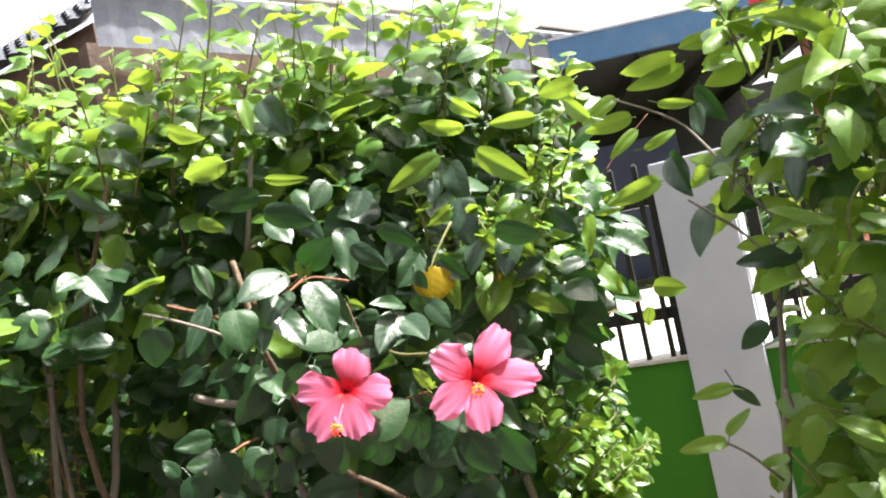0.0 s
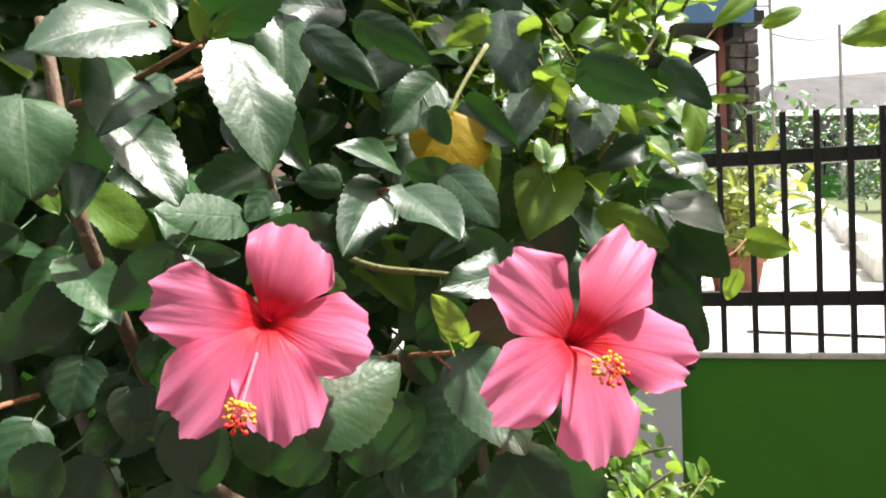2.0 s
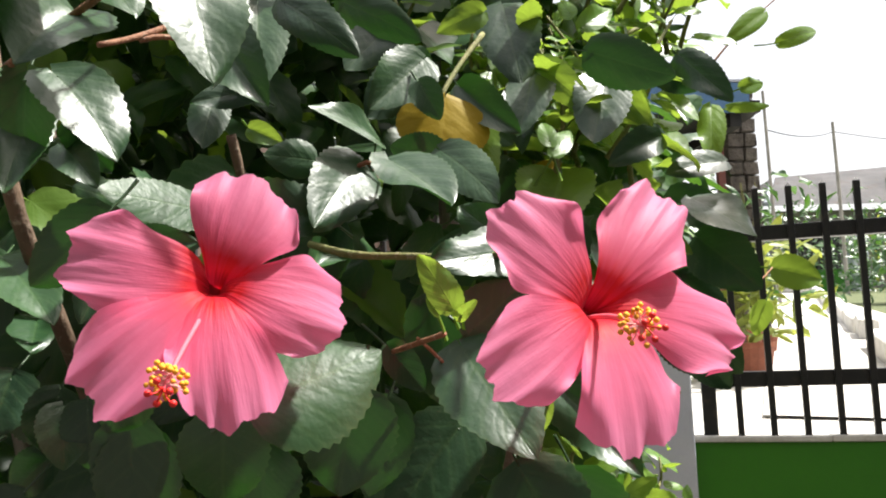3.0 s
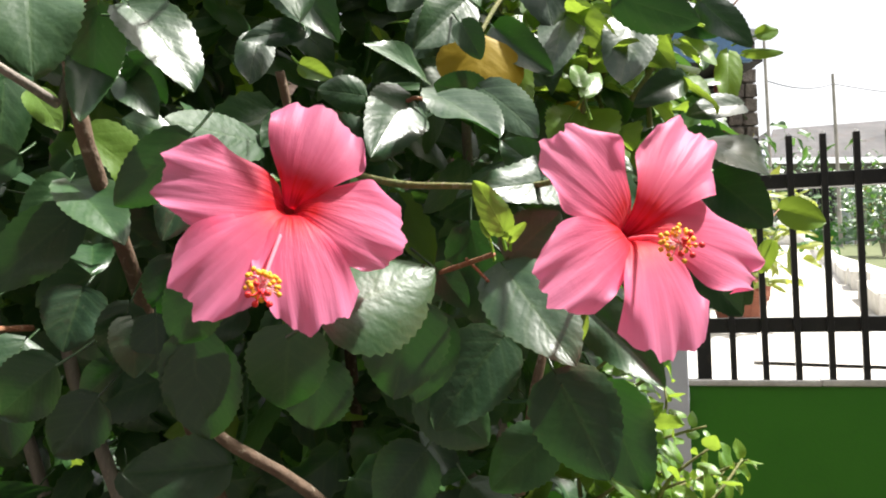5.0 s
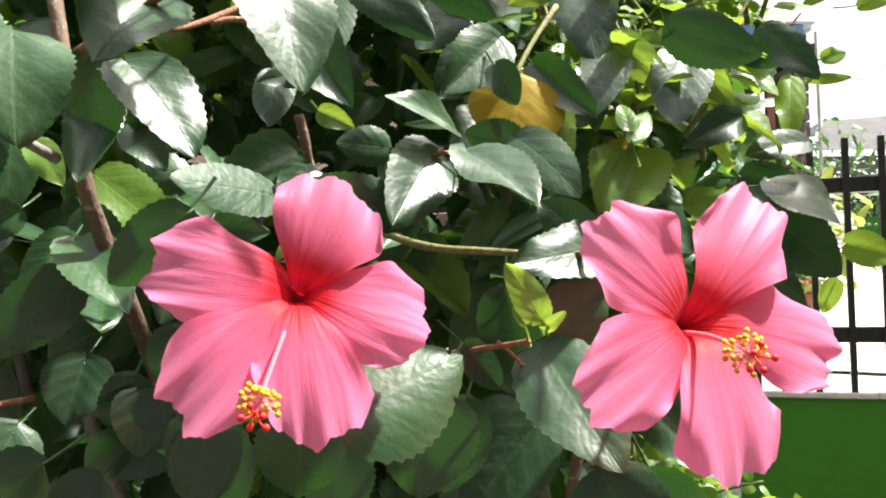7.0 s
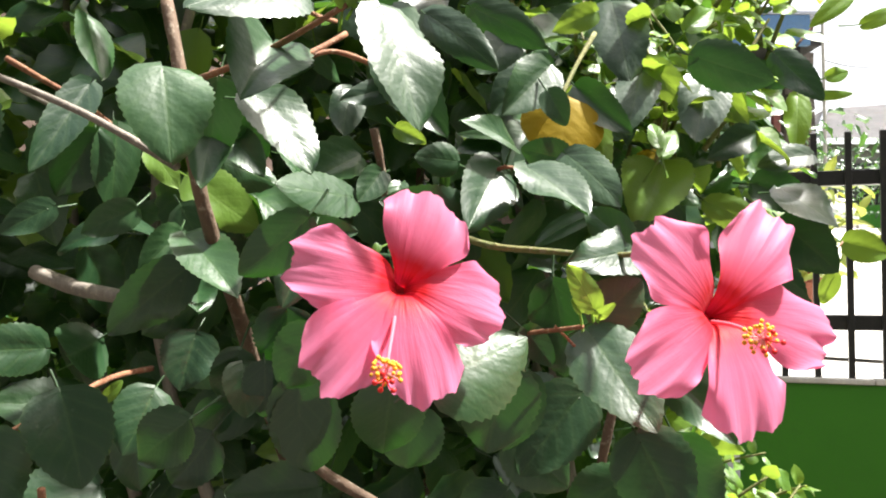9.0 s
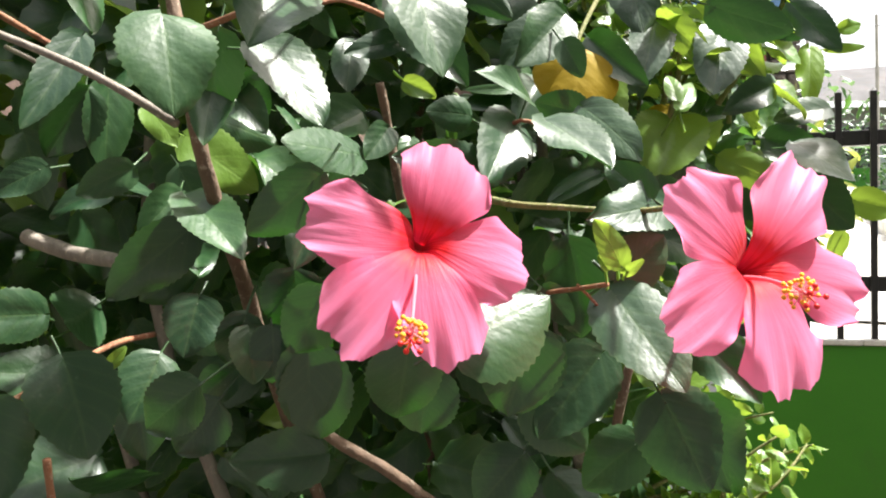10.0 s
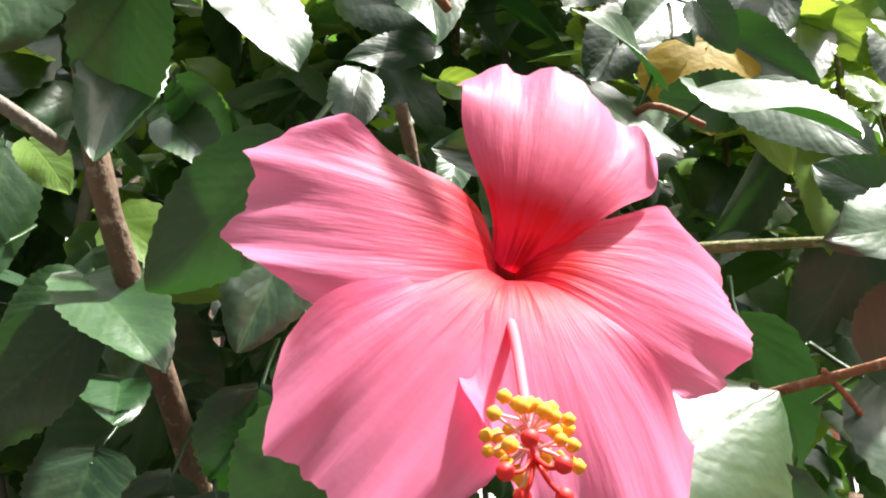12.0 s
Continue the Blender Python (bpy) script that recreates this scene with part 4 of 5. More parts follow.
leaf(bush, (0.165, 1.240, 1.405), (0.195, 1.210, 1.365), 0.74, 0, MATURE)
leaf(bush, (0.150, 1.255, 1.375), (0.183, 1.235, 1.335), 0.70, 0, MATURE)
leaf(bush, (0.155, 1.270, 1.440), (0.200, 1.255, 1.422), 0.66, 0, MATURE)
leaf(bush, (0.138, 1.245, 1.345), (0.166, 1.235, 1.303), 0.72, 0, MATURE)
leaf(bush, (0.128, 1.270, 1.405), (0.160, 1.250, 1.372), 0.78, 0, MATURE)
leaf(bush, (0.177, 1.210, 1.456), (0.128, 1.190, 1.447), 0.423, 35, MATURE)
leaf(bush, (0.296, 1.391, 1.393), (0.342, 1.381, 1.381), 0.643, 0, YOUNG, fold=0.3, curl=0.22)
leaf(bush, (0.279, 1.376, 1.361), (0.270, 1.384, 1.331), 0.542, 0, YOUNG, fold=0.3, curl=0.22)
leaf(bush, (0.112, 1.145, 1.333), (0.146, 1.155, 1.299), 0.484, 0, MATURE)
leaf(bush, (0.139, 1.193, 1.353), (0.179, 1.207, 1.303), 0.474, 0, MATURE)
leaf(bush, (0.094, 1.211, 1.419), (0.140, 1.189, 1.391), 0.42, 0, YOUNG, fold=0.3, curl=0.22)
leaf(bush, (-0.028, 1.147, 1.486), (-0.036, 1.131, 1.441), 1.17, 0, YELLOWED, fold=0.05, teeth=0.008, label="yellowed ageing leaf")
leaf(bush, (-0.010, 1.168, 1.486), (-0.005, 1.132, 1.429), 0.388, 0, YOUNG, fold=0.3, curl=0.22)
leaf(bush, (-0.035, 1.101, 1.438), (-0.065, 1.107, 1.446), 0.71, 0, MATURE)
leaf(bush, (-0.066, 1.063, 1.428), (-0.039, 1.023, 1.400), 0.62, 0, MATURE, face=SUNWARD)
leaf(bush, (-0.037, 1.098, 1.441), (-0.012, 1.063, 1.408), 0.51, 0, MATURE)
leaf(bush, (-0.080, 1.087, 1.433), (-0.101, 1.039, 1.394), 0.54, 0, MATURE, face=SUNWARD)
leaf(bush, (-0.106, 1.100, 1.437), (-0.132, 1.090, 1.439), 0.75, 0, MATURE)
leaf(bush, (-0.096, 1.060, 1.399), (-0.153, 1.045, 1.408), 0.45, 0, MATURE)
leaf(bush, (-0.070, 1.093, 1.445), (-0.100, 1.054, 1.459), 0.37, 0, MATURE, face=SUNWARD)
leaf(bush, (-0.042, 1.131, 1.505), (-0.074, 1.109, 1.470), 0.628, 0, MATURE)
leaf(bush, (-0.047, 1.105, 1.483), (-0.036, 1.100, 1.461), 0.696, 0, MATURE)
leaf(bush, (-0.017, 1.160, 1.497), (0.016, 1.140, 1.463), 0.48, 0, MATURE)
leaf(bush, (0.041, 1.196, 1.523), (0.020, 1.164, 1.471), 0.483, 0, MATURE)
leaf(bush, (0.086, 1.186, 1.510), (0.067, 1.154, 1.460), 0.599, 0, MATURE)
leaf(bush, (0.093, 1.190, 1.508), (0.108, 1.170, 1.477), 0.494, 0, YOUNG, fold=0.3, curl=0.22)
leaf(bush, (0.034, 1.134, 1.451), (0.033, 1.146, 1.472), 0.437, 0, YOUNG, fold=0.3, curl=0.22)
leaf(bush, (0.035, 1.132, 1.445), (0.052, 1.148, 1.469), 0.361, 0, YOUNG, fold=0.3, curl=0.22)
leaf(bush, (0.124, 1.187, 1.470), (0.083, 1.173, 1.449), 0.467, 0, MATURE)
leaf(bush, (0.150, 1.212, 1.535), (0.176, 1.188, 1.496), 0.486, 0, MATURE)
leaf(bush, (0.135, 1.224, 1.527), (0.167, 1.216, 1.512), 0.534, 0, MATURE)
leaf(bush, (0.234, 1.298, 1.537), (0.259, 1.302, 1.543), 0.495, 0, YOUNG, fold=0.3, curl=0.22)
leaf(bush, (0.223, 1.300, 1.521), (0.263, 1.300, 1.523), 0.2, 0, YOUNG, fold=0.3, curl=0.22)
leaf(bush, (0.207, 1.296, 1.520), (0.191, 1.264, 1.470), 0.348, 0, YOUNG, fold=0.3, curl=0.22)
leaf(bush, (0.065, 1.210, 1.531), (0.079, 1.190, 1.498), 0.392, 0, YOUNG, fold=0.3, curl=0.22)
leaf(bush, (0.040, 1.217, 1.451), (0.062, 1.223, 1.460), 0.51, 0, YELLOWED, label="yellowed ageing leaf")
leaf(bush, (0.065, 1.206, 1.507), (0.067, 1.194, 1.487), 0.358, 0, YOUNG, fold=0.3, curl=0.22)
leaf(bush, (0.019, 1.231, 1.544), (0.034, 1.209, 1.507), 0.383, 0, YOUNG, fold=0.3, curl=0.22)
leaf(bush, (0.118, 1.227, 1.549), (0.074, 1.213, 1.526), 0.388, 0, YOUNG, fold=0.3, curl=0.22)
leaf(bush, (-0.1736, 1.145, 1.418), (-0.2185, 1.088, 1.421), 0.46, 0, MATURE, fold=0.0, curl=0.0, wave=0.01, sway=0, face=Vector((0.55, -0.70, 0.45)))
leaf(bush, (-0.128, 0.994, 1.313), (-0.0739, 1.020, 1.332), 0.86, 0, MATURE, fold=0.05, curl=0.0, wave=0.02, sway=0, face=Vector((0.30, -0.72, 0.62)))
leaf(bush, (-0.070, 1.060, 1.334), (-0.052, 1.063, 1.311), 0.54, 0, MATURE)
leaf(bush, (-0.190, 1.010, 1.395), (-0.230, 1.022, 1.364), 0.53, 0, MATURE)
leaf(bush, (-0.189, 1.040, 1.391), (-0.204, 1.020, 1.350), 0.57, 0, MATURE)
leaf(bush, (-0.086, 1.012, 1.315), (-0.095, 1.033, 1.266), 0.77, 0, MATURE)
leaf(bush, (-0.071, 1.053, 1.308), (-0.082, 1.067, 1.259), 0.575, 0, MATURE)
leaf(bush, (-0.147, 1.044, 1.303), (-0.153, 1.073, 1.255), 0.74, 0, MATURE)
leaf(bush, (-0.207, 1.106, 1.300), (-0.212, 1.124, 1.241), 0.63, 0, MATURE)
leaf(bush, (-0.032, 1.079, 1.293), (-0.072, 1.066, 1.247), 0.69, 0, MATURE)
leaf(bush, (-0.035, 1.043, 1.332), (-0.011, 0.995, 1.287), 0.62, 0, MATURE, fold=0.25, curl=0.05, sway=0, face=Vector((-0.05, -0.90, 0.40)))
leaf(bush, (-0.025, 1.064, 1.335), (0.011, 1.076, 1.293), 0.551, 0, MATURE)
leaf(bush, (-0.000, 1.027, 1.309), (-0.006, 1.033, 1.287), 0.491, 0, YOUNG, fold=0.3, curl=0.22)
leaf(bush, (0.018, 1.090, 1.311), (0.051, 1.050, 1.267), 0.453, 0, MATURE)
leaf(bush, (-0.012, 1.030, 1.276), (0.014, 1.030, 1.222), 0.76, 0, MATURE)
leaf(bush, (0.025, 1.081, 1.266), (0.055, 1.099, 1.198), 0.555, 0, MATURE)
leaf(bush, (0.009, 1.067, 1.382), (-0.048, 1.022, 1.375), 0.42, 0, MATURE, face=SUNWARD)
leaf(bush, (-0.010, 1.052, 1.383), (-0.031, 1.068, 1.405), 0.633, 0, MATURE)
leaf(bush, (-0.043, 0.995, 1.348), (-0.057, 0.985, 1.370), 0.467, 0, YOUNG, fold=0.3, curl=0.22)
leaf(bush, (-0.042, 0.995, 1.344), (-0.036, 0.985, 1.350), 0.356, 0, YOUNG, fold=0.3, curl=0.22)
leaf(bush, (-0.049, 0.996, 1.346), (-0.054, 0.994, 1.353), 0.397, 0, YOUNG, fold=0.3, curl=0.22)
leaf(bush, (-0.031, 1.051, 1.338), (-0.002, 1.051, 1.362), 0.83, 0, MATURE)
leaf(bush, (-0.044, 1.111, 1.359), (-0.032, 1.129, 1.293), 0.56, 0, MATURE)
leaf(bush, (-0.199, 1.092, 1.396), (-0.169, 1.088, 1.392), 0.498, 0, MATURE)
leaf(bush, (-0.154, 1.052, 1.383), (-0.158, 1.048, 1.377), 0.49, 0, YOUNG, fold=0.3, curl=0.22)
leaf(bush, (-0.086, 1.095, 1.288), (-0.041, 1.105, 1.247), 0.638, 0, MATURE)
leaf(bush, (-0.285, 1.135, 1.392), (-0.244, 1.097, 1.355), 0.52, 0, MATURE, sway=0, face=SUNWARD)
leaf(bush, (-0.254, 1.020, 1.290), (-0.285, 1.030, 1.266), 0.756, 0, MATURE)
leaf(bush, (-0.279, 1.136, 1.327), (-0.286, 1.124, 1.291), 0.94, 0, MATURE, fold=0.4, sway=0, face=SUNWARD)
leaf(bush, (-0.244, 1.116, 1.309), (-0.239, 1.104, 1.277), 0.8, 0, MATURE, fold=0.4, sway=0, face=SUNWARD)
leaf(bush, (-0.214, 1.104, 1.344), (-0.220, 1.116, 1.303), 0.92, 0, MATURE)
leaf(bush, (-0.258, 1.137, 1.280), (-0.284, 1.143, 1.258), 0.7, 0, MATURE)
leaf(bush, (-0.345, 1.060, 1.325), (-0.375, 1.020, 1.326), 0.56, 0, MATURE)
leaf(bush, (-0.315, 1.008, 1.307), (-0.302, 1.000, 1.260), 0.84, 0, MATURE, sway=6)
leaf(bush, (-0.344, 0.985, 1.292), (-0.337, 0.986, 1.243), 0.78, 0, MATURE, sway=6)
leaf(bush, (-0.285, 1.065, 1.300), (-0.295, 1.045, 1.268), 0.86, 0, MATURE)
leaf(bush, (-0.364, 0.991, 1.296), (-0.379, 0.989, 1.318), 0.61, 0, MATURE)
leaf(bush, (-0.358, 1.000, 1.286), (-0.348, 0.990, 1.279), 0.332, 0, YOUNG, fold=0.3, curl=0.22)
leaf(bush, (-0.280, 1.124, 1.372), (-0.338, 1.136, 1.326), 0.49, 0, MATURE)
leaf(bush, (-0.246, 1.116, 1.317), (-0.258, 1.124, 1.281), 0.71, 0, MATURE)
leaf(bush, (-0.228, 1.105, 1.310), (-0.231, 1.115, 1.272), 0.701, 0, MATURE)
leaf(bush, (-0.194, 1.080, 1.334), (-0.217, 1.100, 1.293), 0.695, 0, MATURE)
leaf(bush, (-0.201, 1.112, 1.293), (-0.203, 1.128, 1.234), 0.716, 0, MATURE)
leaf(bush, (-0.134, 1.094, 1.283), (-0.139, 1.106, 1.240), 0.87, 0, MATURE)
leaf(bush, (-0.393, 1.060, 1.477), (-0.405, 1.075, 1.426), 0.79, 0, MATURE)
leaf(bush, (-0.350, 1.139, 1.494), (-0.372, 1.101, 1.434), 0.34, 0, MATURE)
leaf(bush, (-0.145, 1.123, 1.462), (-0.126, 1.117, 1.452), 0.55, 0, YOUNG, fold=0.3, curl=0.22)
leaf(bush, (-0.325, 1.156, 1.412), (-0.357, 1.144, 1.394), 0.6, 0, MATURE)
leaf(bush, (-0.377, 1.147, 1.413), (-0.407, 1.133, 1.395), 0.55, 0, MATURE)
leaf(bush, (-0.295, 1.161, 1.396), (-0.316, 1.139, 1.368), 0.593, 0, MATURE)
leaf(bush, (-0.309, 1.138, 1.449), (-0.288, 1.122, 1.424), 0.472, 0, YOUNG, fold=0.3, curl=0.22)
leaf(bush, (-0.308, 1.051, 1.297), (-0.299, 1.049, 1.307), 0.47, 0, YOUNG, fold=0.3, curl=0.22)
leaf(bush, (-0.301, 1.075, 1.276), (-0.299, 1.085, 1.236), 0.654, 0, MATURE)
leaf(bush, (-0.145, 1.172, 1.500), (-0.182, 1.148, 1.487), 0.39, 20, MATURE)
leaf(bush, (-0.180, 1.212, 1.507), (-0.184, 1.188, 1.470), 0.585, 0, MATURE)
leaf(bush, (-0.156, 1.157, 1.437), (-0.171, 1.143, 1.416), 0.689, 0, MATURE)
leaf(bush, (-0.142, 1.106, 1.424), (-0.146, 1.094, 1.407), 0.55, 0, MATURE)
leaf(bush, (-0.264, 1.115, 1.264), (-0.293, 1.125, 1.229), 0.734, 0, MATURE)
leaf(bush, (-0.075, 1.075, 1.270), (-0.037, 1.085, 1.232), 0.719, 0, MATURE)
leaf(bush, (0.001, 1.116, 1.231), (-0.035, 1.124, 1.199), 0.786, 0, MATURE)
leaf(bush, (-0.075, 1.115, 1.225), (-0.104, 1.125, 1.188), 0.844, 0, MATURE)
leaf(bush, (-0.257, 1.107, 1.476), (-0.259, 1.073, 1.420), 0.421, 0, MATURE)
leaf(bush, (-0.258, 1.148, 1.460), (-0.234, 1.132, 1.434), 0.605, 0, MATURE)
leaf(bush, (-0.265, 1.199, 1.642), (-0.346, 1.201, 1.645), 0.432, 0, MATURE)
leaf(bush, (-0.036, 1.367, 1.657), (-0.086, 1.333, 1.607), 0.435, 0, YOUNG, fold=0.3, curl=0.22)
leaf(bush, (-0.171, 1.367, 1.693), (-0.202, 1.333, 1.642), 0.495, 0, MATURE)
leaf(bush, (0.018, 1.262, 1.638), (0.030, 1.218, 1.572), 0.453, 0, MATURE)
leaf(bush, (0.064, 1.219, 1.639), (0.124, 1.181, 1.583), 0.381, 0, YOUNG, fold=0.3, curl=0.22)
leaf(bush, (0.045, 1.244, 1.686), (-0.020, 1.256, 1.706), 0.347, 0, YOUNG, fold=0.3, curl=0.22)
leaf(bush, (-0.207, 1.169, 1.607), (-0.169, 1.131, 1.554), 0.408, 0, MATURE)
leaf(bush, (-0.248, 1.205, 1.664), (-0.192, 1.195, 1.650), 0.273, 0, YOUNG, fold=0.3, curl=0.22)
leaf(bush, (-0.379, 1.095, 1.778), (-0.441, 1.105, 1.796), 0.33, 0, YOUNG, fold=0.3, curl=0.22)
leaf(bush, (-0.355, 1.102, 1.825), (-0.384, 1.098, 1.817), 0.681, 0, YOUNG, fold=0.3, curl=0.22)
leaf(bush, (-0.330, 1.162, 1.709), (-0.334, 1.138, 1.672), 0.364, 0, YOUNG, fold=0.3, curl=0.22)
leaf(bush, (-0.447, 1.014, 1.668), (-0.389, 0.986, 1.625), 0.271, 0, MATURE)
leaf(bush, (-0.277, 1.104, 1.681), (-0.331, 1.096, 1.668), 0.589, 0, YOUNG, fold=0.3, curl=0.22)
leaf(bush, (-0.265, 1.216, 1.788), (-0.254, 1.184, 1.735), 0.328, 0, YOUNG, fold=0.3, curl=0.22)
leaf(bush, (-0.238, 1.218, 1.782), (-0.203, 1.182, 1.724), 0.543, 0, MATURE)
leaf(bush, (-0.365, 1.158, 1.756), (-0.319, 1.142, 1.729), 0.464, 0, YOUNG, fold=0.3, curl=0.22)
leaf(bush, (0.146, 1.149, 1.661), (0.086, 1.151, 1.664), 0.35, 0, YOUNG, fold=0.3, curl=0.22)
leaf(bush, (0.223, 1.187, 1.651), (0.193, 1.213, 1.691), 0.406, 0, YOUNG, fold=0.3, curl=0.22)
leaf(bush, (0.218, 1.253, 1.718), (0.169, 1.247, 1.708), 0.581, 0, YOUNG, fold=0.3, curl=0.22)
leaf(bush, (0.041, 1.211, 1.719), (0.072, 1.189, 1.686), 0.415, 0, YOUNG, fold=0.3, curl=0.22)
leaf(bush, (0.332, 1.414, 1.618), (0.395, 1.426, 1.639), 0.251, 0, YOUNG, fold=0.3, curl=0.22)
leaf(bush, (0.319, 1.411, 1.649), (0.271, 1.389, 1.612), 0.309, 0, YOUNG, fold=0.3, curl=0.22)

# the mass of further leaves
mature, young = Mass(), Mass()
rf = random.Random(77)


def front(x, z):
    """How near the foliage comes at a place on the bush's face."""
    side = min(1.0, max(0.0, (-x - 0.38) / 0.12))
    hollow = 0.22 * min(1.0, max(0.0, (1.45 - z) / 0.07)) - (0.08 * min(1.0, max(0.0, (z - 1.45) / 0.05)) if z < 1.66 else 0.0)
    lip = 0.03 * min(1.0, max(0.0, (z - 1.45) / 0.06)) * min(1.0, max(0.0, (-0.08 - x) / 0.08))
    return 1.155 - lip + side * hollow + max(0.0, z - 1.46) * 0.60 + max(0.0, 1.36 - z) * 0.22 + max(0.0, abs(x + 0.15) - 0.5) * 0.12 + 0.03 * noise.noise((x * 5, z * 5, 0.0))


def crown(x):
    """Height of the closed part of the crown."""
    return 1.86 + 0.05 * noise.noise((x * 3.0, 1.7, 0.4)) - max(0.0, x - 0.08) * 0.75 - max(0.0, -0.85 - x) * 0.4


def edge(z):
    """The bush's outline on the pillar's side."""
    return 0.190 + 0.025 * noise.noise((z * 4, 0.2, 5.0)) - min(0.078, max(0.0, 1.39 - z) * 0.9) - max(0.0, z - 1.6) * 0.25


count = near_leaves = 0
while count < 8800:
    x, z = rf.uniform(-1.35, 0.42), rf.uniform(0.25, 1.95)
    deep = rf.random() ** 0.95 * 0.64
    if z > crown(x) or x > edge(z) + deep * 0.20 or (deep < 0.13 and x > 0.07):
        continue
    y = front(x, z) + 0.02 + deep
    if z < 1.42 and x < -0.48 and rf.random() < (0.45 if deep < 0.16 else 0.12):
        continue
    if z < 1.31 and x > -0.5 and deep < 0.22 and rf.random() < 0.62:
        continue
    d = Vector((rf.uniform(-1, 1), rf.uniform(-0.9, 0.25), rf.uniform(-1.0, 0.25))).normalized()
    nrm = Vector((0.28 + rf.uniform(-0.55, 0.55), -0.55 + rf.uniform(-0.45, 0.45), 0.58 + rf.uniform(-0.45, 0.45))) if z > 1.32 else Vector((rf.uniform(-0.8, 0.8), rf.uniform(-1.0, 0.1), rf.uniform(-0.5, 0.6)))
    size = rf.uniform(0.042, 0.076)
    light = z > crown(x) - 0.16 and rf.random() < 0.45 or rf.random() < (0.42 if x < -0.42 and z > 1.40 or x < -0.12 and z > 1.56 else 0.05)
    if deep < 0.07 and (-0.32 < x < -0.08 and 1.43 < z < 1.57 or -0.30 < x < -0.18 and 1.32 < z < 1.44):
        continue
    near = deep < 0.075 and -0.62 < x < 0.1 and 1.12 < z < 1.62
    if near and near_leaves < 150:
        near_leaves += 1
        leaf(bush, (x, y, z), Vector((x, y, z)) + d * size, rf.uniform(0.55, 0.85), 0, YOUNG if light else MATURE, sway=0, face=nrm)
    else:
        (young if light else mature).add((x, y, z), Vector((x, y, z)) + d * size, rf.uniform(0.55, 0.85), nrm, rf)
    count += 1


def shoot(bush_ob, mass_t, base, tip, leaves, rng, size, twig, slim=0.0, ratio=(0.45, 0.75), other=None, face=(0.0, -0.2, 0.5), curl=0.16):
    """A leafy twig: leaves turn round it and grow smaller to its tip."""
    base, tip = Vector(base), Vector(tip)
    midp = base.lerp(tip, 0.5) + Vector((rng.uniform(-0.02, 0.02), rng.uniform(-0.02, 0.02), 0))
    part("shoot", tube(bmesh.new(), [base, midp, tip], 0.0024, 0.0010, 6), twig, bush_ob, smooth=True)
    axis = (tip - base).normalized()
    a = axis.orthogonal().normalized()
    b = axis.cross(a)
    for k in range(leaves):
        f = (k + 0.6) / leaves
        p = base.lerp(midp, f * 2) if f < 0.5 else midp.lerp(tip, f * 2 - 1)
        w = k * 2.4 + rng.uniform(-0.4, 0.4)
        out = (a * math.cos(w) + b * math.sin(w) + axis * rng.uniform(0.1, 0.7) + Vector((0, 0, rng.uniform(-0.5, 0.2)))).normalized()
        ln = size * (1.15 - 0.6 * f) * rng.uniform(0.8, 1.2)
        target = mass_t if other is None or f > 0.45 else other
        st = p + out * ln * 0.25
        target.add(st, st + out * ln, rng.uniform(*ratio), axis * 0.8 + Vector(face) + Vector((rng.uniform(-0.5, 0.5), rng.uniform(-0.3, 0.3), 0)), rng, slim=slim, curl=curl)


for k in range(92):
    x = rf.uniform(-1.2, 0.20)
    z0 = crown(x) - 0.16
    y = front(x, z0) + 0.02 + rf.random() * 0.38
    tall = rf.uniform(0.18, 0.35) * (0.6 if x > 0.1 else 1.0)
    shoot(bush, young, (x, y, z0), (x + rf.uniform(-0.13, 0.13), y + rf.uniform(-0.08, 0.05), z0 + tall), rf.randrange(9, 14), rf, rf.uniform(0.054, 0.078), TWIG_GREEN, 0.0, (0.62, 0.92), other=mature if rf.random() < 0.5 else None, face=(0.1, -1.0, 0.3), curl=0.26)
for k in range(44):
    z0 = rf.uniform(0.95, 1.215) if k < 40 else rf.uniform(1.3, 1.6)
    x = rf.uniform(0.05, 0.145) if k < 40 else edge(z0) - 0.08
    y = rf.uniform(1.25, 1.50)
    x += (y - 1.25) * 0.2
    shoot(bush, young, (x, y, z0), (x + rf.uniform(0.03, 0.085), y + rf.uniform(-0.03, 0.06), z0 + rf.uniform(-0.02, 0.07)), rf.randrange(8, 13), rf, rf.uniform(0.024, 0.036), TWIG_GREEN, 0.0, (0.55, 0.8), None, (0.0, -1.0, 0.3))
for k in range(22):
    x, z0 = rf.uniform(-0.06, 0.17), rf.uniform(1.43, 1.60)
    y = 1.20 + max(0.0, z0 - 1.46) * 0.5 + rf.uniform(0.0, 0.12)
    shoot(bush, young, (x, y, z0), (x + rf.uniform(-0.03, 0.06), y + rf.uniform(-0.05, 0.03), z0 + rf.uniform(0.06, 0.12)), rf.randrange(6, 9), rf, rf.uniform(0.030, 0.044), TWIG_GREEN, 0.0, (0.5, 0.75), None, (0.0, -0.7, 0.5))
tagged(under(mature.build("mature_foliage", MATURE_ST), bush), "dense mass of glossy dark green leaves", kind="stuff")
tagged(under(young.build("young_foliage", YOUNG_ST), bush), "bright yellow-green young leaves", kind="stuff")

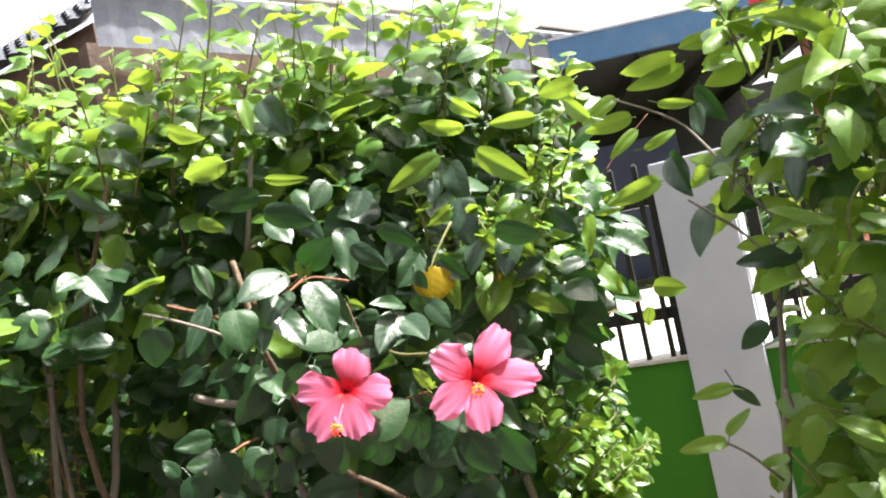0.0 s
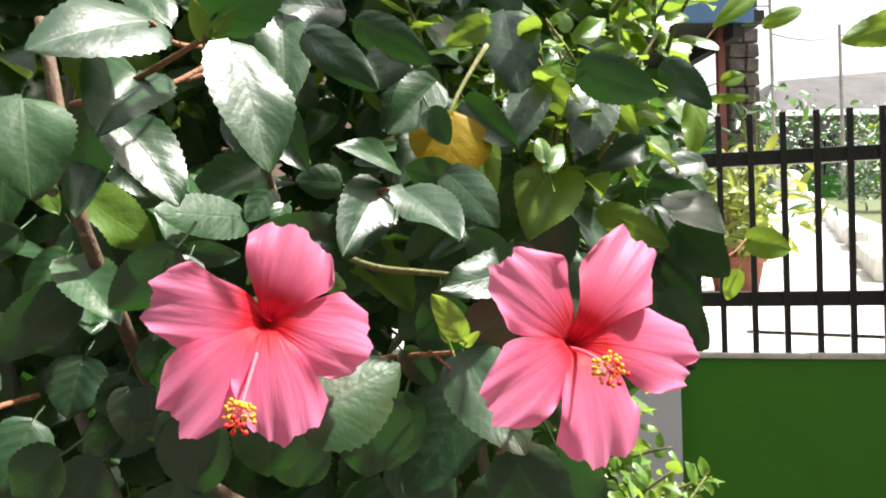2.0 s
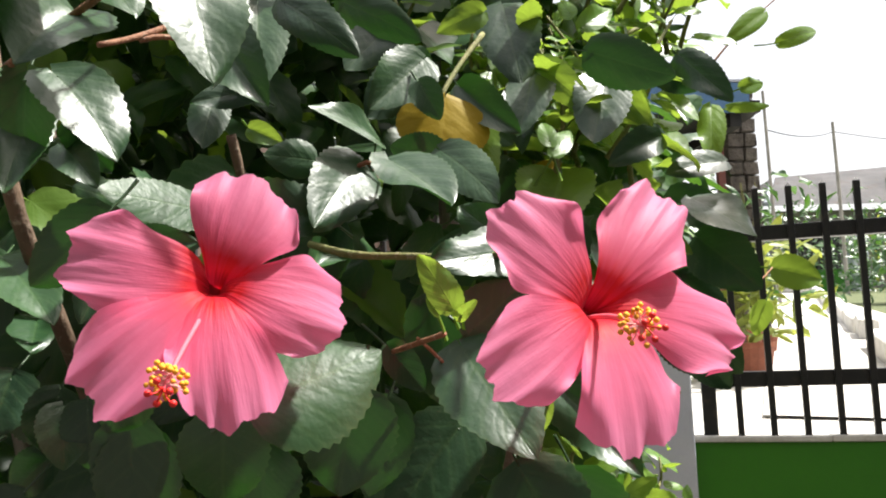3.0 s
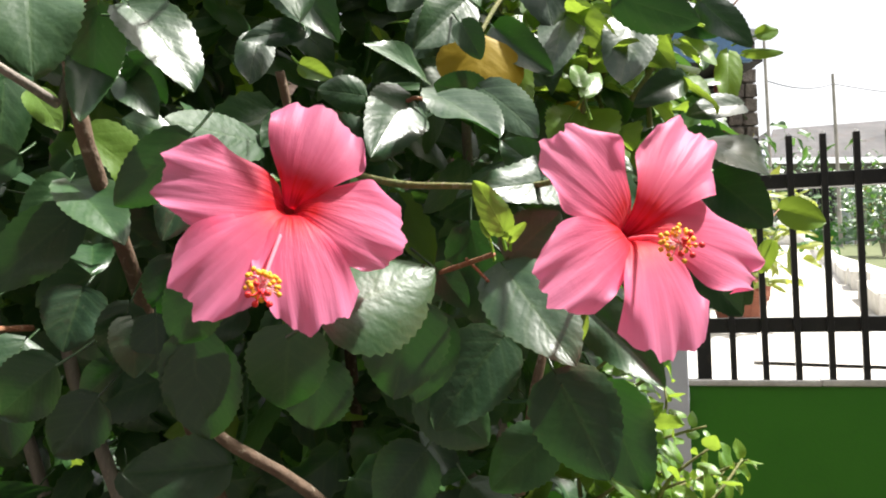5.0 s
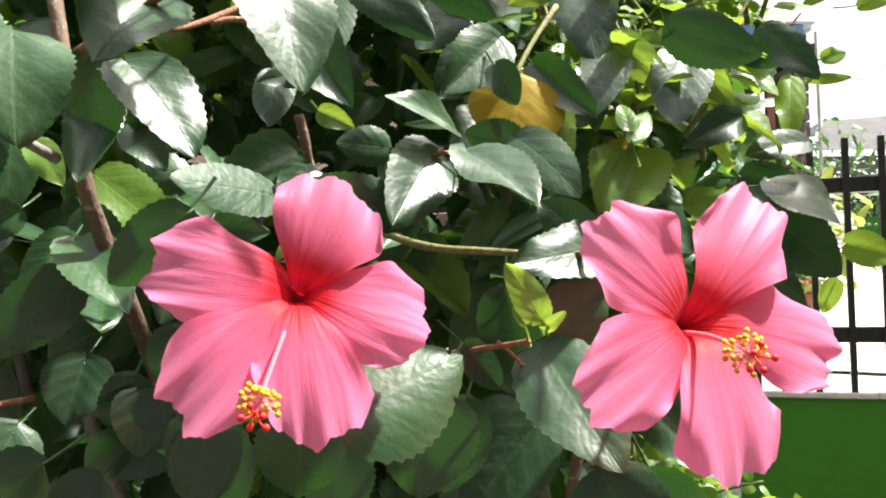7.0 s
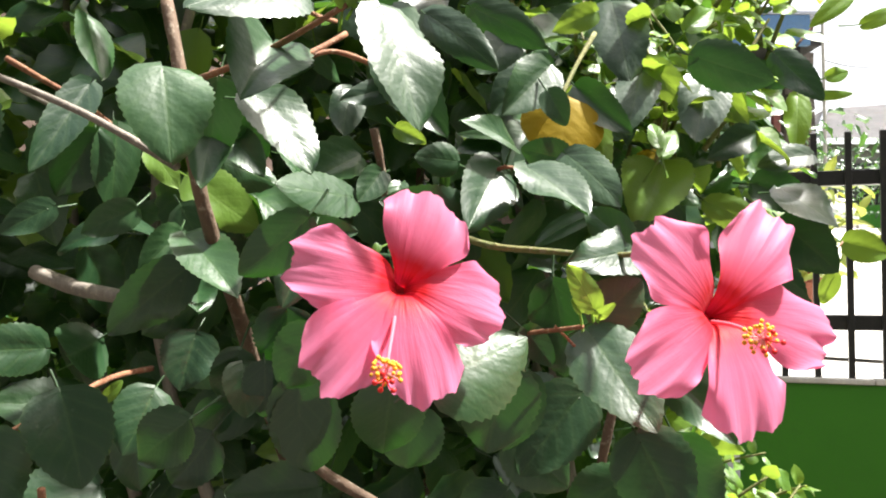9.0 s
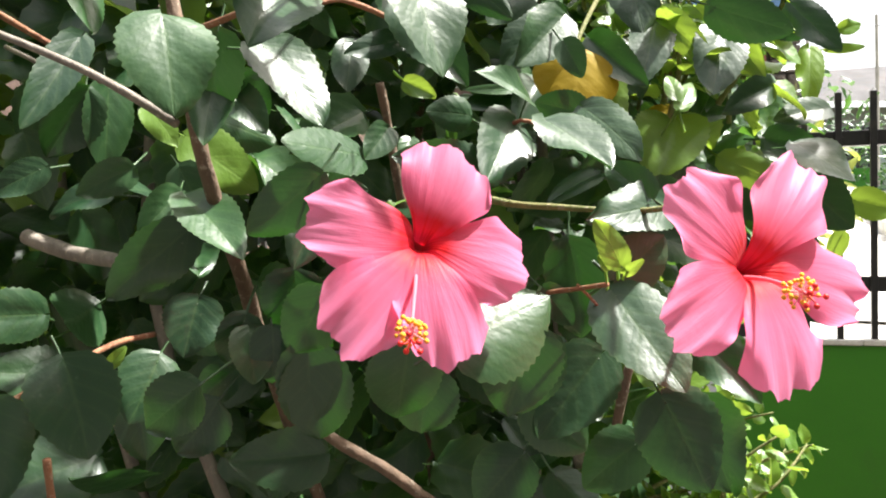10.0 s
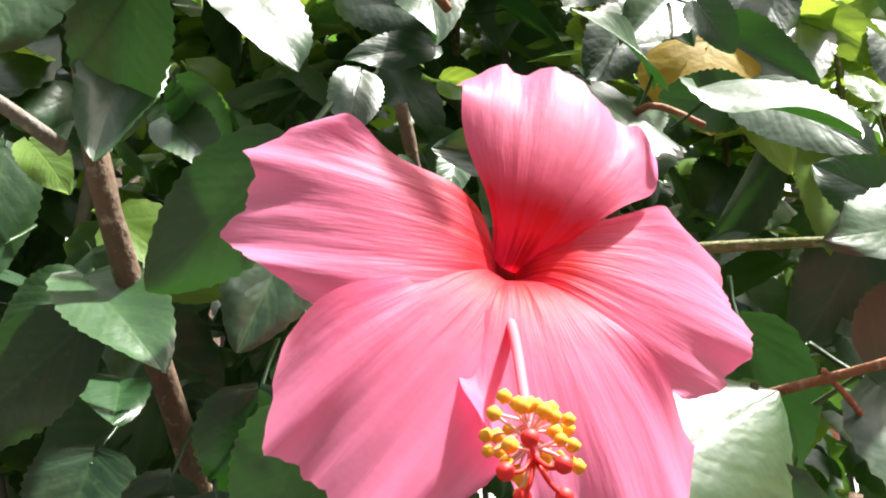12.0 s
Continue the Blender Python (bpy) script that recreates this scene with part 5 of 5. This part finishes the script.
# ---- the taller sapling by the pillar ----
sapling = anchor("hibiscus_sapling", 0.62, 1.15, 0.0)
tagged(sapling, "slender hibiscus with long drooping leaves and a red bloom", "hibiscus bush")
branch(sapling, [(0.264, 1.200, 1.671), (0.336, 1.180, 1.622), (0.366, 1.150, 1.571), (0.395, 1.120, 1.502), (0.438, 1.100, 1.433)], 0.0014, 0.0024, BARK_GREY)
branch(sapling, [(0.312, 1.080, 1.505), (0.339, 1.080, 1.480), (0.374, 1.090, 1.448), (0.421, 1.100, 1.383)], 0.0015, 0.0024, BARK_GREY)
branch(sapling, [(0.486, 1.150, 1.627), (0.432, 1.120, 1.583), (0.393, 1.100, 1.554), (0.370, 1.100, 1.505)], 0.0017, 0.0027, BARK_GREY)
branch(sapling, [(0.394, 1.050, 1.439), (0.393, 1.080, 1.350), (0.386, 1.100, 1.260), (0.368, 1.100, 1.160), (0.292, 1.100, 0.768)], 0.0027, 0.0061, BARK_GREY)
branch(sapling, [(0.279, 1.000, 1.220), (0.308, 1.020, 1.196), (0.349, 1.060, 1.149)], 0.0014, 0.0020, BARK_GREY)
branch(sapling, [(0.391, 1.050, 1.175), (0.381, 1.060, 1.211), (0.379, 1.080, 1.251)], 0.0027, 0.0034, BARK_GREY)
leaf(sapling, (0.280, 1.077, 1.536), (0.213, 1.063, 1.516), 0.343, 0, YOUNG, fold=0.3, curl=0.22)
leaf(sapling, (0.307, 1.099, 1.563), (0.311, 1.061, 1.511), 0.512, 0, MATURE)
leaf(sapling, (0.338, 1.100, 1.491), (0.306, 1.060, 1.439), 0.428, 0, MATURE)
leaf(sapling, (0.357, 1.204, 1.712), (0.287, 1.196, 1.700), 0.42, 0, YOUNG, fold=0.3, curl=0.22)
leaf(sapling, (0.366, 1.206, 1.694), (0.289, 1.194, 1.677), 0.313, 0, YOUNG, fold=0.3, curl=0.22)
leaf(sapling, (0.326, 1.203, 1.651), (0.373, 1.197, 1.641), 0.3, 0, YOUNG, fold=0.3, curl=0.22)
leaf(sapling, (0.382, 1.219, 1.662), (0.403, 1.181, 1.607), 0.44, 0, MATURE)
leaf(sapling, (0.456, 1.225, 1.682), (0.399, 1.215, 1.666), 0.531, 0, YOUNG, fold=0.3, curl=0.22)
leaf(sapling, (0.445, 1.224, 1.706), (0.402, 1.216, 1.694), 0.569, 0, YOUNG, fold=0.3, curl=0.22)
leaf(sapling, (0.425, 1.223, 1.735), (0.374, 1.217, 1.726), 0.446, 0, YOUNG, fold=0.3, curl=0.22)
leaf(sapling, (0.435, 1.218, 1.737), (0.488, 1.222, 1.742), 0.4, 0, YOUNG, fold=0.3, curl=0.22)
leaf(sapling, (0.371, 1.195, 1.636), (0.364, 1.165, 1.592), 0.457, 0, MATURE)
leaf(sapling, (0.419, 1.210, 1.567), (0.360, 1.190, 1.539), 0.439, 0, YOUNG, fold=0.3, curl=0.22)
leaf(sapling, (0.367, 1.152, 1.491), (0.422, 1.148, 1.486), 0.4, 0, MATURE)
leaf(sapling, (0.449, 1.116, 1.579), (0.409, 1.084, 1.535), 0.337, 0, MATURE)
leaf(sapling, (0.448, 1.071, 1.538), (0.422, 1.029, 1.481), 0.377, 0, MATURE)
leaf(sapling, (0.404, 1.000, 1.417), (0.336, 1.000, 1.418), 0.4, 0, MATURE)
leaf(sapling, (0.405, 1.099, 1.432), (0.365, 1.101, 1.434), 0.5, 0, YOUNG, fold=0.3, curl=0.22)
leaf(sapling, (0.266, 1.209, 1.673), (0.218, 1.191, 1.646), 0.359, 0, YOUNG, fold=0.3, curl=0.22)
leaf(sapling, (0.281, 1.204, 1.642), (0.219, 1.196, 1.632), 0.395, 0, YOUNG, fold=0.3, curl=0.22)
leaf(sapling, (0.490, 1.052, 1.639), (0.435, 1.048, 1.635), 0.35, 0, YOUNG, fold=0.3, curl=0.22)
leaf(sapling, (0.424, 1.116, 1.396), (0.396, 1.084, 1.356), 0.402, 0, MATURE)
leaf(sapling, (0.377, 1.096, 1.333), (0.342, 1.104, 1.307), 0.55, 0, MATURE)
leaf(sapling, (0.298, 0.999, 1.280), (0.254, 1.001, 1.276), 0.36, 0, YOUNG, fold=0.3, curl=0.22)
leaf(sapling, (0.279, 1.000, 1.220), (0.228, 1.000, 1.220), 0.36, 0, YOUNG, fold=0.3, curl=0.22)
leaf(sapling, (0.286, 1.003, 1.228), (0.312, 0.997, 1.254), 0.36, 0, YOUNG, fold=0.3, curl=0.22)
leaf(sapling, (0.306, 1.016, 1.278), (0.332, 1.024, 1.245), 0.346, 0, MATURE)
smat, syng = Mass(), Mass()
rg = random.Random(31)
for k in range(96):
    z0 = rg.uniform(0.92, 1.95)
    x = rg.uniform(0.435, 0.60) if z0 < 1.5 else rg.uniform(0.41, 0.72)
    y = rg.uniform(0.97, 1.14) if z0 < 1.5 else rg.uniform(1.02, 1.20 if z0 < 1.68 else 1.32)
    if k % 5 == 2:
        x, y, z0 = rg.uniform(0.37, 0.52), rg.uniform(0.96, 1.12), rg.uniform(0.95, 1.2)
    shoot(sapling, syng, (x, y, z0), (x + rg.uniform(-0.09, 0.10), y + rg.uniform(-0.12, 0.05), z0 + rg.uniform(0.02, 0.16)), rg.randrange(6, 10), rg, rg.uniform(0.056, 0.084), TWIG_GREEN, 0.06, (0.46, 0.68), smat if k % 5 == 0 else None, (0.2, -0.8, 0.3), 0.30)
branch(sapling, [(0.62, 1.15, -0.02), (0.61, 1.14, 0.5), (0.60, 1.12, 1.0), (0.63, 1.10, 1.5), (0.64, 1.12, 1.95)], 0.012, 0.004, BARK_GREY, "stem")
branch(sapling, [(0.61, 1.15, 0.6), (0.55, 1.12, 1.0), (0.52, 1.12, 1.4), (0.54, 1.14, 1.8)], 0.007, 0.003, BARK_GREY, "stem")
tagged(under(smat.build("mature_foliage", MATURE_ST), sapling), "long drooping green leaves", kind="stuff")
tagged(under(syng.build("young_foliage", YOUNG_ST), sapling), "light green young leaves", kind="stuff")
flower(sapling, (0.530, 1.30, 1.775), (-0.3, -0.8, 0.2), [(90, 0.022, 0.016, 45, 0.1), (18, 0.022, 0.016, 45, 0.1), (-54, 0.022, 0.016, 45, 0.1), (-126, 0.022, 0.016, 45, 0.1), (162, 0.022, 0.016, 45, 0.1)], (0.52, 1.275, 1.777), 9, "half-closed small red bloom", PETAL_RED)

# ---- small-leaved shrub beside the bush ----
shrub = anchor("small_leaved_shrub", -0.95, 1.35, 0.0)
tagged(shrub, "small-leaved shrub with pale reddish tips beside the hibiscus", "shrub")
sm = Mass()
rh = random.Random(8)
for k in range(26):
    x, y = rh.uniform(-1.15, -0.72), rh.uniform(1.15, 1.5)
    z0 = rh.uniform(1.15, 1.62)
    shoot(shrub, sm, (x, y, z0), (x + rh.uniform(-0.07, 0.07), y + rh.uniform(-0.05, 0.05), z0 + rh.uniform(0.18, 0.38)), 22, rh, 0.022, TWIG, 0.0, (0.45, 0.6))
for k in range(4):
    x = -1.1 + 0.13 * k
    branch(shrub, [(x * 0.92, 1.4, -0.02), (x * 0.95, 1.38, 0.5), (x, 1.36, 1.0), (x + rh.uniform(-0.05, 0.05), 1.36, 1.5)], 0.009, 0.003, BARK_GREY, "stem")
tagged(under(sm.build("small_foliage", SMALL_ST), shrub), "small pale yellow-green leaves", kind="stuff")


# ---- pots behind the railing ----
def potted_plant(x, y, r, h, seed, spread, leaves, label):
    base = yard_z(y) + 0.006
    pot = anchor("plant_pot", x, y, base)
    tagged(pot, "round terracotta plant pot on the yard slab", "plant pot", "pots behind the railing")
    bm = lathe(bmesh.new(), ((r * 0.72, 0.0), (r * 0.92, h * 0.85), (r, h * 0.86), (r, h), (r * 0.9, h), (r * 0.86, h * 0.88)), 20, (x, y, base))
    part("body", bm, TERRACOTTA, pot, smooth=False)
    plant = anchor("potted_plant", x, y, base + h * 0.88)
    tagged(plant, label, "potted plant", "plants behind the railing")
    mass, rr = Mass(), random.Random(seed)
    for k in range(4):
        part("stem", tube(bmesh.new(), [(x, y, base + h * 0.8), (x + rr.uniform(-0.04, 0.04), y, base + h + spread * 0.5), (x + rr.uniform(-0.1, 0.1), y + rr.uniform(-0.1, 0.1), base + h + spread)], 0.006, 0.003, 6), TWIG_GREEN, plant)
    for k in range(leaves):
        p = Vector((x + rr.gauss(0, spread * 0.28), y + rr.gauss(0, spread * 0.28), base + h + rr.uniform(0.05, 1.0) * spread))
        d = Vector((rr.uniform(-1, 1), rr.uniform(-1, 0.5), rr.uniform(-0.5, 0.8))).normalized()
        mass.add(p, p + d * rr.uniform(0.08, 0.16), rr.uniform(0.25, 0.4), (rr.uniform(-0.5, 0.5), -0.5, 0.8), rr)
    # even seeds take the darker leaves in place of the carport's shade
    tagged(under(mass.build("foliage", SMALL_ST if seed % 2 else MATURE_ST), plant), kind="stuff")


potted_plant(1.82, 4.8, 0.15, 0.19, 1, 0.5, 170, "leafy potted plant with yellowish leaves")
potted_plant(1.35, 4.95, 0.16, 0.18, 2, 0.5, 140, "pale green potted plant with shade put into its leaf colour")
potted_plant(2.27, 5.8, 0.12, 0.18, 3, 0.6, 60, "tall yellow-green potted plant by the column")
potted_plant(2.56, 6.15, 0.11, 0.16, 4, 1.0, 110, "climbing yellow-green plant by the stone column, leaves darkened for shade")


def yard_shrub(x, y, r, h, seed, label):
    plant = anchor("yard_shrub", x, y, yard_z(y))
    tagged(plant, label, "shrub", "shrubs in the yard")
    mass, rr = Mass(), random.Random(seed)
    for k in range(5):
        part("stem", tube(bmesh.new(), [(x, y, yard_z(y) - 0.05), (x + rr.uniform(-0.1, 0.1), y, yard_z(y) + h * 0.4), (x + rr.uniform(-r, r) * 0.6, y, yard_z(y) + h * 0.8)], 0.02, 0.006, 6), BARK_GREY, plant)
    for k in range(420):
        w, q = rr.uniform(0, 6.28), math.sqrt(rr.random()) * r
        hz = rr.uniform(0.1, 1.0)
        p = Vector((x + q * math.cos(w) * (1.1 - 0.5 * hz), y + q * math.sin(w), yard_z(y) + hz * h * (1 + 0.25 * noise.noise((w, q, seed)))))
        d = Vector((rr.uniform(-1, 1), rr.uniform(-1, 0.5), rr.uniform(-0.6, 0.8))).normalized()
        mass.add(p, p + d * rr.uniform(0.10, 0.2), rr.uniform(0.35, 0.6), (rr.uniform(-0.6, 0.6), -0.5, 0.8), rr, 4, 2)
    tagged(under(mass.build("foliage", MATURE_ST if seed % 3 else SMALL_ST), plant), kind="stuff")


yard_shrub(8.6, 14.0, 0.75, 1.25, 1, "dark leafy shrub on the lawn beside the walkway")
yard_shrub(12.4, 21.0, 1.1, 2.0, 2, "dark green shrub before the far house")
yard_shrub(9.4, 22.2, 1.1, 2.1, 5, "dark green shrub at the end of the walkway")
yard_shrub(11.2, 22.4, 1.3, 2.4, 7, "leafy dark shrub behind the lawn")
yard_shrub(14.5, 22.5, 1.5, 2.0, 3, "overgrown greenery before the far house")
yard_shrub(10.4, 23.0, 1.2, 2.2, 4, "dusty green shrubbery beyond the gate")
yard_shrub(17.5, 23.0, 1.8, 2.2, 6, "pale overgrown bushes before the far house")
yard_shrub(2.6, 7.4, 0.5, 1.1, 5, "green shrub behind the stone column")
